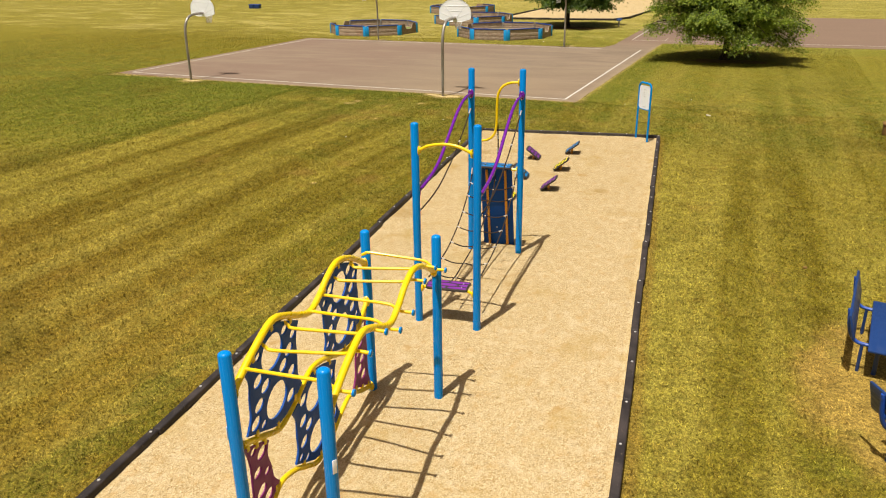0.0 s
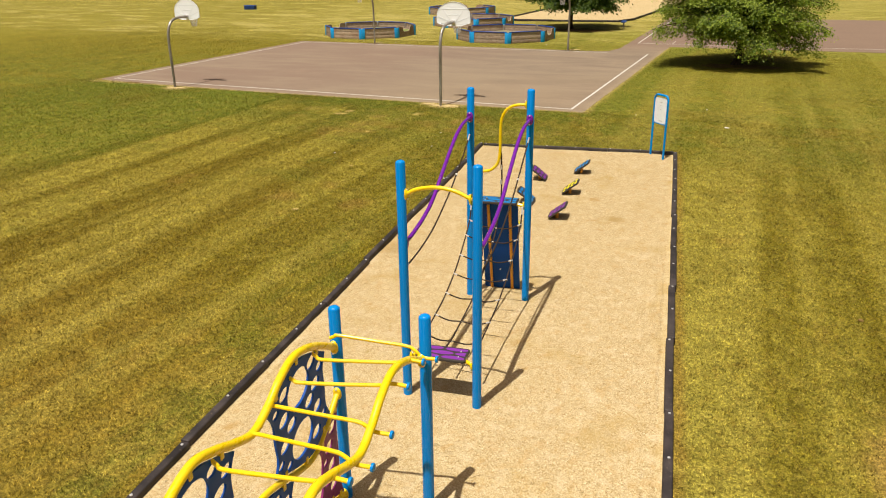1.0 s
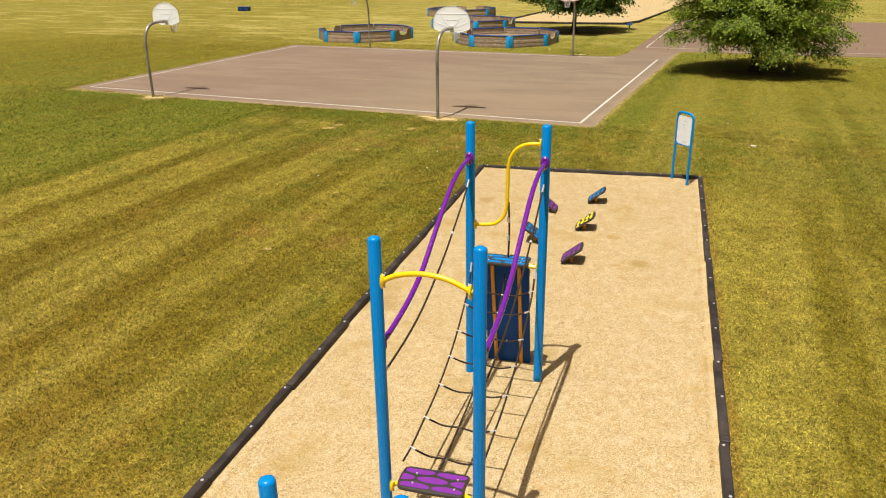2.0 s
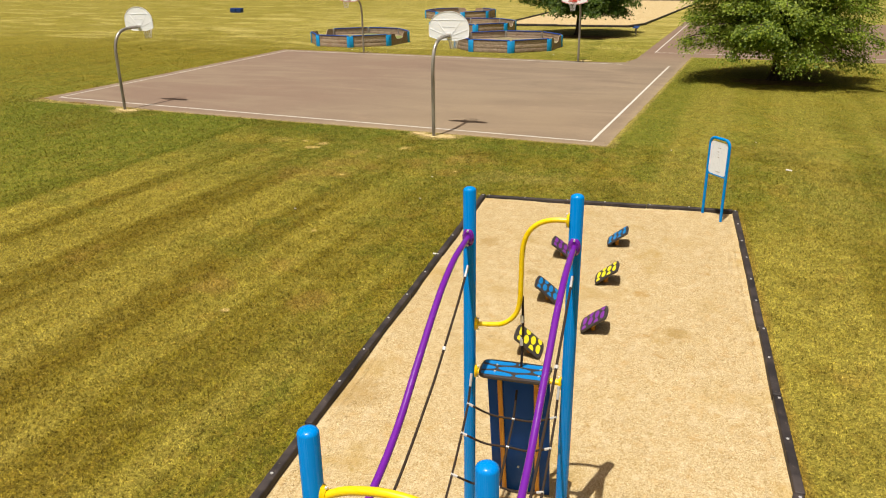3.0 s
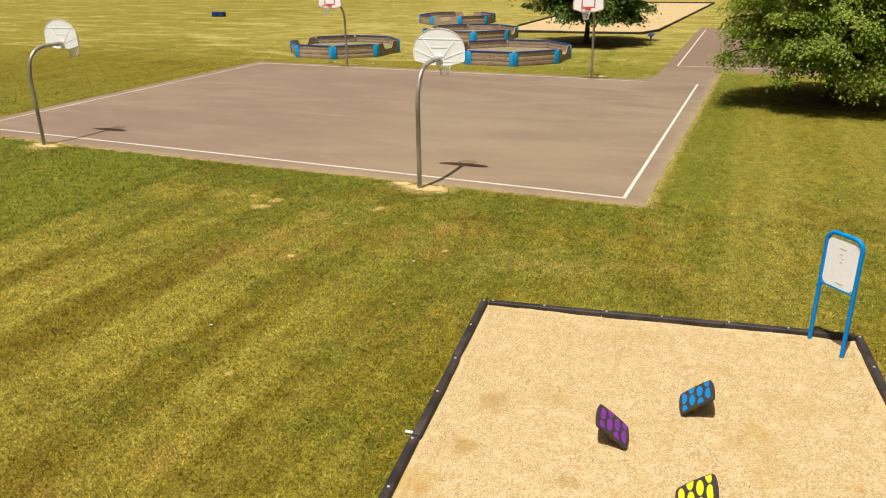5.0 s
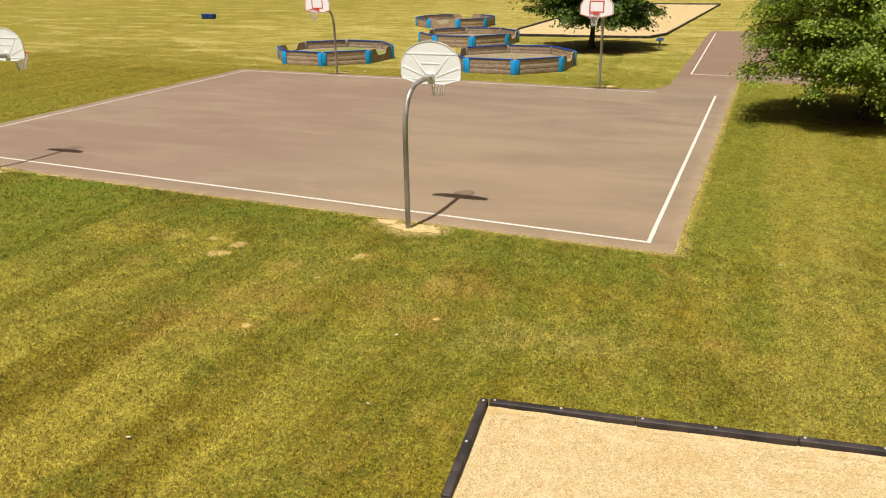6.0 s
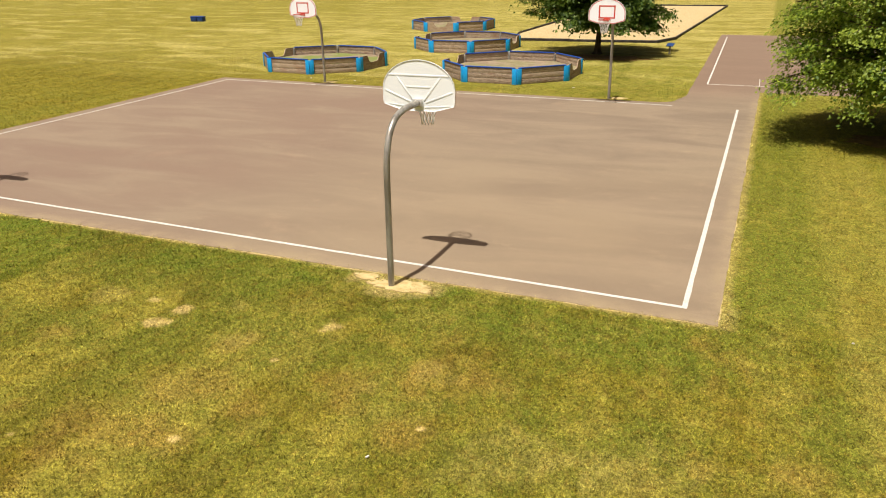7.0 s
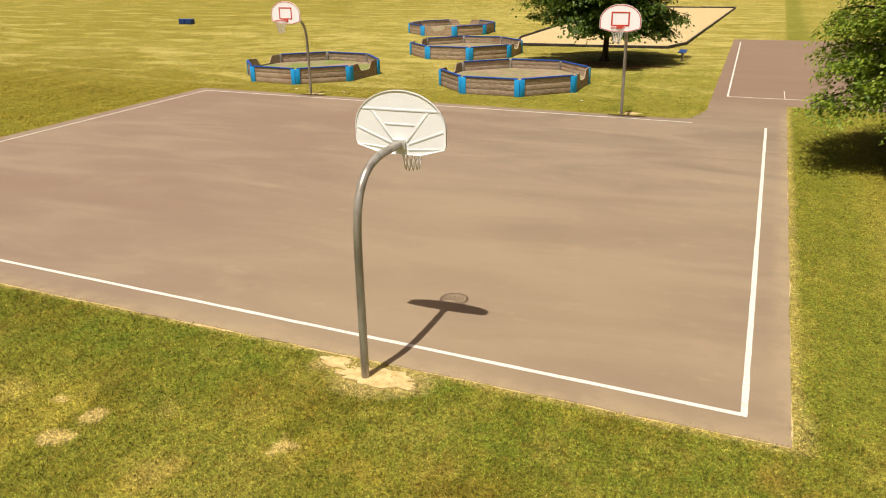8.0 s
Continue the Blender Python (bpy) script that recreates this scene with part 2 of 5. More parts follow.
    # greener turf between the ball pits and the path
    c = k.mix(k.math("MULTIPLY", k.math("MULTIPLY", k.ramp(x, -23.0, -15.0), k.math("MULTIPLY", k.ramp(y, 48.5, 50.0), k.ramp(y, 66.0, 60.0))), k.ramp(clump, 0.35, 0.65, 0.7, 0.2)), c, (0.215, 0.225, 0.03))
    # clover patches and rusty burnt patches
    for sx, sy, sr in ((-9.62, 21.44, 0.5), (-8.89, 20.01, 0.55), (-12.12, 23.21, 0.5), (-11.78, 20.8, 0.45)):
        c = k.mix(k.math("MULTIPLY", near_spot(k, pos, sx, sy, sr, clump, 4.0), k.ramp(fine, 0.3, 0.6, 0.15, 0.5)), c, (0.105, 0.138, 0.014))
    for sx, sy, sr in ((-10.25, 18.82, 0.4), (-12.53, 24.6, 0.5), (-10.82, 17.56, 0.5), (-8.89, 17.65, 0.5), (-10.3, 27.1, 0.4), (-14.84, 24.35, 0.4), (-5.63, 26.5, 0.35), (-13.45, 24.4, 0.9), (-13.3, 26.7, 0.5), (-10.98, 26.4, 0.6), (-9.9, 25.6, 0.5), (-13.26, 25.59, 0.75), (-16.06, 26.07, 0.4), (-12.11, 25.40, 0.45), (-9.28, 27.19, 0.4)):
        c = k.mix(k.math("MULTIPLY", near_spot(k, pos, sx, sy, sr, clump, 3.0), k.ramp(fine, 0.3, 0.6, 0.15, 0.5)), c, (0.37, 0.225, 0.06))
    # bleached straw patches
    for sx, sy, sr in ((-10.22, 27.05, 0.4), (-10.78, 26.42, 0.3), (-13.36, 26.77, 0.35), (-16.4, 27.5, 0.4), (-14.0, 27.9, 0.3), (-8.6, 25.7, 0.9), (-7.4, 26.0, 0.7)):
        c = k.mix(k.math("MULTIPLY", near_spot(k, pos, sx, sy, sr, clump, 3.5), k.ramp(fine, 0.3, 0.6, 0.15, 0.5)), c, (0.43, 0.345, 0.10))
    # small bare spots where the soil shows
    for sx, sy, sr in BARE:
        c = k.mix(k.math("MULTIPLY", near_spot(k, pos, sx, sy, sr, clump, 5.0), k.ramp(fine, 0.35, 0.6, 0.5, 0.9)), c, (0.64, 0.47, 0.20))
    # trodden sandy turf round the poles
    for sx, sy, sr in ((-12.0, 29.47, 0.62), (-11.45, 29.72, 0.42), (-12.75, 29.72, 0.32), (-25.0, 29.6, 0.7), (-25.45, 49.55, 0.4), (-11.95, 49.4, 0.4)):
        c = k.mix(k.math("MULTIPLY", near_spot(k, pos, sx, sy, sr, clump, 2.2), k.ramp(fine, 0.35, 0.6, 0.45, 0.95)), c, (0.53, 0.40, 0.17))
    # clover creeping along the pit's west timbers
    creep = k.math("ADD", k.math("MULTIPLY", x, 0.9904), k.math("MULTIPLY", k.math("SUBTRACT", y, 23.8), 0.1386))
    creep = k.math("MULTIPLY", k.math("MULTIPLY", k.ramp(creep, -9.9, -8.9), k.ramp(creep, -7.9, -8.1)), k.ramp(k.noise(1.1, 5, k.place((1, 0.6, 1), 83.0), 0.66), 0.46, 0.60))
    c = k.mix(k.math("MULTIPLY", creep, k.ramp(fine, 0.3, 0.6, 0.25, 0.7)), c, (0.120, 0.132, 0.013))
    # dry fringe where the turf meets the asphalt
    fringe = k.math("MULTIPLY", k.math("MULTIPLY", k.ramp(x, -6.72, -6.66), k.ramp(k.math("ADD", x, k.math("MULTIPLY", clump, 0.3)), -6.30, -6.50)), k.math("MULTIPLY", k.ramp(y, 29.6, 30.2), k.ramp(y, 53.0, 52.0)))
    south = k.math("MULTIPLY", k.math("MULTIPLY", k.ramp(k.math("ADD", y, k.math("MULTIPLY", clump, 0.3)), 29.94, 30.10), k.ramp(y, 30.9, 30.6)), k.math("MULTIPLY", k.ramp(x, -31.0, -30.0), k.ramp(x, -6.3, -6.6)))
    c = k.mix(k.math("MULTIPLY", k.math("MAXIMUM", fringe, south), k.ramp(fine, 0.3, 0.6, 0.3, 0.8)), c, (0.49, 0.385, 0.14))
    # straw-coloured scars in the green belt
    scars = k.ramp(k.noise(1.15, 5, k.place((1, 0.7, 1), 48.0), 0.66, 0.5), 0.51, 0.64, 0.0, 0.3)
    c = k.mix(k.math("MULTIPLY", scars, k.math("MULTIPLY", belt, k.ramp(x, -17.0, -13.5))), c, (0.395, 0.315, 0.070))
    # straw and rust flecks between the tufts
    c = k.mix(k.ramp(grain, 0.56, 0.68, 0.0, 0.5), c, (0.43, 0.345, 0.105))
    c = k.mix(k.math("MULTIPLY", k.ramp(k.noise(9.0, 4, k.place((1, 0.8, 1), 71.0), 0.7), 0.48, 0.66), k.math("ADD", k.math("MULTIPLY", belt, 0.08), 0.32)), c, (0.268, 0.168, 0.030))
    # tufts a few centimetres across
    c = k.shade(c, k.ramp(k.noise(19.0, 4, pos, 0.7), 0.34, 0.66, 0.62, 1.36))
    # single tufts
    c = k.shade(c, k.ramp(k.noise(46.0, 3, k.place((1, 0.9, 1), 52.0), 0.7), 0.34, 0.66, 0.76, 1.24))
    # soft patches a hand or two across
    c = k.shade(c, k.ramp(k.noise(4.2, 5, k.place((1, 0.85, 1), 20.0), 0.7), 0.32, 0.68, 0.80, 1.20))
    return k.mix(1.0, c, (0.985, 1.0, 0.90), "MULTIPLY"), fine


def make_ground():
    k = Mat("lawn", 0.9, 0, 0.1)
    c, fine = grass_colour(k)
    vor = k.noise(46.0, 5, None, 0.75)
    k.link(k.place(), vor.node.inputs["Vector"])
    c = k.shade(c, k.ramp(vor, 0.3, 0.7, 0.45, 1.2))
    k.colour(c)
    k.bump(vor, 0.6, 0.03)
    return k.m


def make_blade():
    k = Mat("grass_blade", 0.7, 0, 0.12)
    c, fine = grass_colour(k)
    rnd = k.node("ShaderNodeNewGeometry").outputs["Random Per Island"]
    c = k.shade(c, k.ramp(rnd, 0.0, 1.0, 0.5, 1.75))
    k.colour(c)
    k.b.inputs["Subsurface Weight"].default_value = 0.0
    return k.m


def make_chips(name, island):
    k = Mat(name, 0.85, 0, 0.15)
    pos = k.place()
    if island:
        rnd = k.node("ShaderNodeNewGeometry").outputs["Random Per Island"]
        c = k.mix(k.ramp(rnd, 0.0, 0.75), (0.46, 0.322, 0.132), (0.73, 0.60, 0.375))
        c = k.mix(k.ramp(rnd, 0.88, 0.94), c, (0.27, 0.16, 0.052))
        c = k.mix(k.ramp(k.noise(60, 3, pos), 0.4, 0.7, 0, 0.3), c, (0.60, 0.43, 0.20))
    else:
        v = k.node("ShaderNodeTexVoronoi")
        v.inputs["Scale"].default_value = 95.0
        k.link(k.place((1, 0.7, 1), 25), v.inputs["Vector"])
        sepc = k.node("ShaderNodeSeparateColor")
        k.link(v.outputs["Color"], sepc.inputs[0])
        c = k.mix(sepc.outputs[0], (0.38, 0.27, 0.115), (0.63, 0.515, 0.30))
        k.bump(v.outputs["Distance"], 0.12, 0.008)
    # raked-over patches of fresh and of bleached chips
    c = k.mix(k.ramp(k.noise(5.5, 4, k.place((1, 0.8, 1), 15.0), 0.65), 0.50, 0.66, 0, 0.3), c, (0.70, 0.595, 0.40))
    c = k.mix(k.ramp(k.noise(7.0, 4, k.place((1, 0.8, 1), 115.0), 0.65), 0.52, 0.68, 0, 0.4), c, (0.50, 0.325, 0.12))
    # damp, darker scuffs
    c = k.mix(k.ramp(k.noise(0.9, 5, pos, 0.6), 0.52, 0.72, 0, 0.55), c, (0.44, 0.305, 0.095))
    c = k.mix(k.ramp(k.noise(2.1, 4, pos, 0.6), 0.62, 0.74, 0, 0.6), c, (0.42, 0.25, 0.065))
    c = k.mix(k.ramp(k.noise(3.4, 4, k.place((1, 1, 1), 40.0), 0.6), 0.66, 0.75, 0, 0.6), c, (0.36, 0.255, 0.07))
    # kicked-up, damp brown hollows
    ragged = k.math("MULTIPLY", k.math("SUBTRACT", k.noise(3.0, 5, pos, 0.7), 0.5), 0.9)
    for sx, sy, sr in ((-6.86, 15.38, 0.42), (-7.13, 21.24, 0.22), (-7.17, 20.21, 0.20), (-5.91, 20.03, 0.13), (-3.29, 18.59, 0.20), (-3.90, 19.09, 0.07)):
        v = k.node("ShaderNodeVectorMath")
        v.operation = "DISTANCE"
        k.link(pos, v.inputs[0])
        v.inputs[1].default_value = (sx, sy, 0.04)
        c = k.mix(k.ramp(k.math("ADD", v.outputs["Value"], ragged), sr * 1.3, sr * 0.2, 0.0, 0.5), c, (0.35, 0.225, 0.062))
    k.colour(c)
    return k.m


def make_asphalt():
    k = Mat("court_asphalt", 0.80, 0, 0.45)
    pos = k.place()
    st = k.noise(0.8, 5, k.place((0.22, 0.7, 1), -23.0), 0.6, 0.7)
    big = k.noise(0.10, 4, pos, 0.55)
    fine = k.noise(160.0, 3, pos, 0.7)
    c = k.mix(k.ramp(st, 0.33, 0.68), (0.198, 0.147, 0.102), (0.270, 0.206, 0.140))
    c = k.mix(k.ramp(big, 0.45, 0.65, 0, 0.5), c, (0.262, 0.203, 0.135))
    c = k.mix(k.ramp(k.noise(0.55, 6, pos, 0.65), 0.56, 0.74, 0, 0.5), c, (0.325, 0.240, 0.156))
    c = k.mix(k.ramp(k.noise(2.6, 5, k.place((0.5, 1, 1), -20.0), 0.7), 0.56, 0.72, 0, 0.35), c, (0.36, 0.275, 0.18))
    c = k.mix(k.ramp(k.noise(1.7, 5, k.place((0.35, 1, 1), -35.0), 0.7), 0.58, 0.72, 0, 0.4), c, (0.215, 0.145, 0.105))
    sep = k.node("ShaderNodeSeparateXYZ")
    k.link(pos, sep.inputs[0])
    c = k.mix(k.ramp(sep.outputs[1], 48.0, 55.0, 0.0, 0.7), c, (0.205, 0.128, 0.088))
    # sandy dust in the south-east corner, redder wear in the west
    c = k.mix(k.math("MULTIPLY", k.math("MULTIPLY", k.ramp(sep.outputs[0], -20.0, -9.0), k.ramp(sep.outputs[1], 42.0, 32.0)), k.ramp(big, 0.35, 0.65, 0.2, 0.6)), c, (0.295, 0.215, 0.130))
    c = k.mix(k.math("MULTIPLY", k.ramp(sep.outputs[0], -12.5, -22.0), k.ramp(st, 0.35, 0.65, 0.7, 0.2)), c, (0.225, 0.146, 0.104))
    # sand washed in along the turf
    rim = k.math("MAXIMUM", k.ramp(sep.outputs[1], 30.45, 30.0), k.math("MULTIPLY", k.ramp(sep.outputs[0], -7.05, -6.7), k.ramp(sep.outputs[1], 52.0, 50.0)))
    c = k.mix(k.math("MULTIPLY", rim, k.ramp(k.noise(1.8, 5, pos, 0.65), 0.35, 0.62, 0.1, 0.7)), c, (0.345, 0.265, 0.155))
    k.colour(k.shade(c, k.ramp(fine, 0.25, 0.75, 0.82, 1.16)))
    k.bump(fine, 0.35, 0.006)
    return k.m


def make_line():
    k = Mat("line_paint", 0.7, 0, 0.3)
    n = k.noise(28, 5, k.place(), 0.7)
    k.colour(k.mix(k.ramp(n, 0.45, 0.72, 0, 0.65), (0.655, 0.64, 0.59), (0.33, 0.25, 0.18)))
    return k.m


def make_rubber():
    k = Mat("timber_plastic", 0.6, 0, 0.35)
    pos = k.place()
    c = k.mix(k.ramp(k.noise(3.0, 4, pos), 0.35, 0.7), (0.022, 0.018, 0.018), (0.06, 0.048, 0.045))
    c = k.mix(k.ramp(k.noise(24, 4, pos), 0.62, 0.76, 0, 0.6), c, (0.20, 0.15, 0.10))
    k.colour(c)
    k.bump(k.noise(70, 3, pos), 0.3, 0.004)
    return k.m


def make_steel():
    k = Mat("galvanised_steel", 0.36, 0.45, 0.6)
    pos = k.place()
    c = k.mix(k.ramp(k.noise(7.0, 4, k.place((1, 1, 0.25))), 0.35, 0.7), (0.28, 0.255, 0.22), (0.47, 0.445, 0.40))
    c = k.mix(k.ramp(k.noise(40, 3, pos), 0.6, 0.8, 0, 0.5), c, (0.14, 0.115, 0.09))
    k.colour(c)
    return k.m


def make_wood():
    k = Mat("weathered_board", 0.85, 0, 0.2)
    rnd = k.node("ShaderNodeObjectInfo").outputs["Random"]
    grain = k.noise(5.0, 5, k.place((1.0, 1.0, 9.0)), 0.65, 0.3)
    c = k.mix(k.ramp(grain, 0.3, 0.72), (0.17, 0.115, 0.08), (0.54, 0.435, 0.335))
    c = k.mix(k.ramp(rnd, 0.0, 1.0, 0.0, 0.6), c, (0.53, 0.41, 0.29))
    c = k.mix(k.ramp(k.noise(1.7, 4, k.place((1.0, 1.0, 5.0)), 0.65), 0.52, 0.66, 0.0, 0.6), c, (0.235, 0.135, 0.085))
    c = k.mix(k.ramp(k.noise(1.1, 3, k.place()), 0.55, 0.75, 0, 0.5), c, (0.30, 0.15, 0.09))
    k.colour(c)
    k.bump(grain, 0.4, 0.006)
    return k.m


def make_bark():
    k = Mat("bark", 0.95, 0, 0.15)
    n = k.noise(7.0, 5, k.place((1, 1, 0.22)), 0.7)
    k.colour(k.mix(k.ramp(n, 0.35, 0.7), (0.045, 0.032, 0.022), (0.16, 0.115, 0.08)))
    k.bump(n, 0.8, 0.03)
    return k.m


def make_leaf(name, low, high, sunny):
    k = Mat(name, 0.5, 0, 0.35)
    rnd = k.node("ShaderNodeNewGeometry").outputs["Random Per Island"]
    c = k.mix(k.ramp(rnd, 0.0, 1.0), low, high)
    c = k.mix(k.ramp(k.noise(0.8, 3, k.place()), 0.45, 0.7, 0, 0.6), c, sunny)
    k.colour(c)
    tr = k.node("ShaderNodeBsdfTranslucent")
    k.link(c, tr.inputs[0])
    ms = k.node("ShaderNodeMixShader")
    ms.inputs[0].default_value = 0.5
    k.link(k.b.outputs[0], ms.inputs[1])
    k.link(tr.outputs[0], ms.inputs[2])
    k.link(ms.outputs[0], k.t.nodes["Material Output"].inputs[0])
    return k.m


def make_dirt():
    k = Mat("dry_dirt", 0.95, 0, 0.1)
    n = k.noise(6.0, 6, k.place(), 0.7)
    k.colour(k.mix(k.ramp(n, 0.3, 0.7), (0.43, 0.32, 0.13), (0.62, 0.49, 0.25)))
    k.bump(n, 0.6, 0.02)
    return k.m


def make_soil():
    k = Mat("bare_shaded_soil", 0.95, 0, 0.1)
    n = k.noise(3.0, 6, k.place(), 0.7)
    # browns dark enough to hold tree shade as well as the soil itself
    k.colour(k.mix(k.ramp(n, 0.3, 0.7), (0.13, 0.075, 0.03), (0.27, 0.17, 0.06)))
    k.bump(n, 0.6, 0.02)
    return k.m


def make_pit_floor(name, grassy):
    k = Mat(name, 0.95, 0, 0.1)
    pos = k.place()
    c = k.mix(k.ramp(k.noise(2.5, 6, pos, 0.7), 0.3, 0.7), (0.22, 0.165, 0.11), (0.34, 0.27, 0.19))
    k.colour(k.mix(k.ramp(k.noise(0.45, 4, pos, 0.6), 0.42, 0.56, 0, grassy), c, (0.15, 0.22, 0.03)))
    return k.m


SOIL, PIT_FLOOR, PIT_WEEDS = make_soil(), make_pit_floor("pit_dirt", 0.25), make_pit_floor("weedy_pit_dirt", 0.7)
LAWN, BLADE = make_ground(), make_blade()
CHIP_BED, CHIP = make_chips("chip_bed", False), make_chips("wood_chip", True)
ASPHALT, LINE, RUBBER, STEEL, WOOD = make_asphalt(), make_line(), make_rubber(), make_steel(), make_wood()
BARK, DIRT = make_bark(), make_dirt()
LEAF = make_leaf("maple_leaf", (0.09, 0.17, 0.014), (0.40, 0.50, 0.055), (0.44, 0.53, 0.08))
DARK_LEAF = make_leaf("dark_maple_leaf", (0.042, 0.095, 0.013), (0.155, 0.24, 0.030), (0.18, 0.27, 0.035))
BLUE = painted("blue_powder_coat", (0.0, 0.245, 0.74), 0.22, wear=0.0, spec=0.25)
YELLOW = painted("yellow_powder_coat", (0.95, 0.665, 0.002), 0.3, wear=0.03)
PURPLE = painted("purple_powder_coat", (0.16, 0.014, 0.33), 0.2, wear=0.02, coat=0.3)
ORANGE = painted("orange_channel", (0.80, 0.34, 0.015), 0.4)
NAVY = painted("navy_plastic", (0.005, 0.072, 0.36), 0.45, wear=0.02, spec=0.14)
PLUM = painted("plum_plastic", (0.23, 0.018, 0.15), 0.42, wear=0.04, spec=0.25)
BLACK = painted("black_plastic", (0.048, 0.039, 0.036), 0.45, wear=0.10)
ROPE = painted("black_rope", (0.040, 0.027, 0.019), 0.8, wear=0.05, spec=0.2)
ALU = painted("aluminium", (0.78, 0.77, 0.75), 0.38, 0.5, wear=0.1)
WHITE = painted("white_enamel", (0.92, 0.96, 1.0), 0.5, wear=0.0, spec=0.6, tone=1.0)
SIGN_WHITE = painted("sign_face", (0.80, 0.86, 0.93), 0.3, wear=0.02, tone=1.0)
GREYRIB = painted("pale_grey_enamel", (0.82, 0.86, 0.90), 0.45, wear=0.0, tone=1.0)
RED = painted("red_enamel", (0.62, 0.045, 0.02), 0.4)
NET = painted("white_cord", (0.75, 0.73, 0.68), 0.9, spec=0.1)
STEPBLUE = painted("blue_inlay", (0.0, 0.205, 0.56), 0.45, wear=0.03)
STEPPURPLE = painted("purple_inlay", (0.21, 0.03, 0.34), 0.45, wear=0.04)
STEPYELLOW = painted("yellow_inlay", (0.85, 0.76, 0.006), 0.45)
CAPBLUE = painted("royal_blue_trim", (0.010, 0.070, 0.40), 0.45)
POSTBLUE = painted("bright_blue_paint", (0.0, 0.36, 0.86), 0.6, wear=0.04)
BENCHBLUE = painted("blue_bench_plastic", (0.010, 0.045, 0.18), 0.4, wear=0.05)
INK = painted("grey_print", (0.52, 0.53, 0.56), 0.6)
PAPER = painted("off_white_litter", (0.75, 0.73, 0.68), 0.8)

# ---- building helpers ----


def root(name, m, label, category, group="", kind=""):
    ob = new(name)
    ob.matrix_basis = m
    ob.empty_display_size = 0.2
    return tagged(ob, label, category, group, kind)


def base_of(ob):
    m = ob.matrix_basis.copy()
    while ob.parent:
        ob = ob.parent
        m = ob.matrix_basis @ m
    return m


def mesh_of(name, bm, material, angle=35):
    bmesh.ops.recalc_face_normals(bm, faces=bm.faces)
    me = bpy.data.meshes.new(name)
    bm.to_mesh(me)
    bm.free()
    me.materials.append(material)
    me.polygons.foreach_set("use_smooth", [True] * len(me.polygons))
    me.set_sharp_from_angle(angle=radians(angle))
    return me


def part(name, bm, material, parent=None, label="", worldly=False, angle=35):
    """One mesh object under a thing or a part. worldly: the bmesh is given in the world's axes."""
    if worldly and parent is not None:
        bm.transform(base_of(parent).inverted())
    ob = new(name, mesh_of(name, bm, material, angle))
    ob.parent = parent
    return tagged(ob, label)


def box_bm(sx, sy, sz, m=Matrix(), bevel=0.0, segs=2, bm=None):
    own = bm is None
    b = bmesh.new()
    bmesh.ops.create_cube(b, size=1.0)
    bmesh.ops.scale(b, vec=(sx, sy, sz), verts=b.verts)
    if bevel:
        bmesh.ops.bevel(b, geom=b.edges[:], offset=bevel, segments=segs, affect="EDGES", profile=0.5)
    b.transform(m)
    if own:
        return b
    me = bpy.data.meshes.new("tmp")
    b.to_mesh(me)
    b.free()
    bm.from_mesh(me)
    bpy.data.meshes.remove(me)
    return bm


def spline(points, n=8):
    p = [Vector(q) for q in points]
    p = [p[0] * 2 - p[1]] + p + [p[-1] * 2 - p[-2]]
    out = []
    for i in range(1, len(p) - 2):
        for j in range(n):
            t = j / n
            a, b, c, d = p[i - 1], p[i], p[i + 1], p[i + 2]
            out.append(0.5 * (2 * b + (c - a) * t + (2 * a - 5 * b + 4 * c - d) * t * t + (3 * b - a - 3 * c + d) * t ** 3))
    return out + [p[-2]]


def tube_bm(points, r, seg=10, bm=None, r_end=None, dome=False):
    """A round bar along points; r_end tapers it."""
    bm = bm or bmesh.new()
    pts = [Vector(q) for q in points]
    side, rings, n = None, [], len(pts)
    rad = [r + ((r_end if r_end is not None else r) - r) * i / max(n - 1, 1) for i in range(n)]
    if dome:
        d = (pts[-1] - pts[-2]).normalized()
        tip = pts[-1].copy()
        pts[-1] = tip - d * r * 0.55
        for a in (25, 50, 72):
            pts.append(tip - d * r * 0.55 * (1 - math.sin(radians(a))))
            rad.append(r * math.cos(radians(a)))
    n = len(pts)
    for i, p in enumerate(pts):
        d = (pts[min(i + 1, n - 1)] - pts[max(i - 1, 0)]).normalized()
        if side is None:
            side = d.orthogonal().normalized()
        side = (side - d * side.dot(d)).normalized()
        up = d.cross(side)
        rings.append([bm.verts.new(p + (side * math.cos(a) + up * math.sin(a)) * rad[i]) for a in (2 * math.pi * k / seg for k in range(seg))])
    for a, b in zip(rings, rings[1:]):
        for k in range(seg):
            bm.faces.new((a[k], a[(k + 1) % seg], b[(k + 1) % seg], b[k]))
    bm.faces.new(rings[0][::-1])
    bm.faces.new(rings[-1])
    return bm


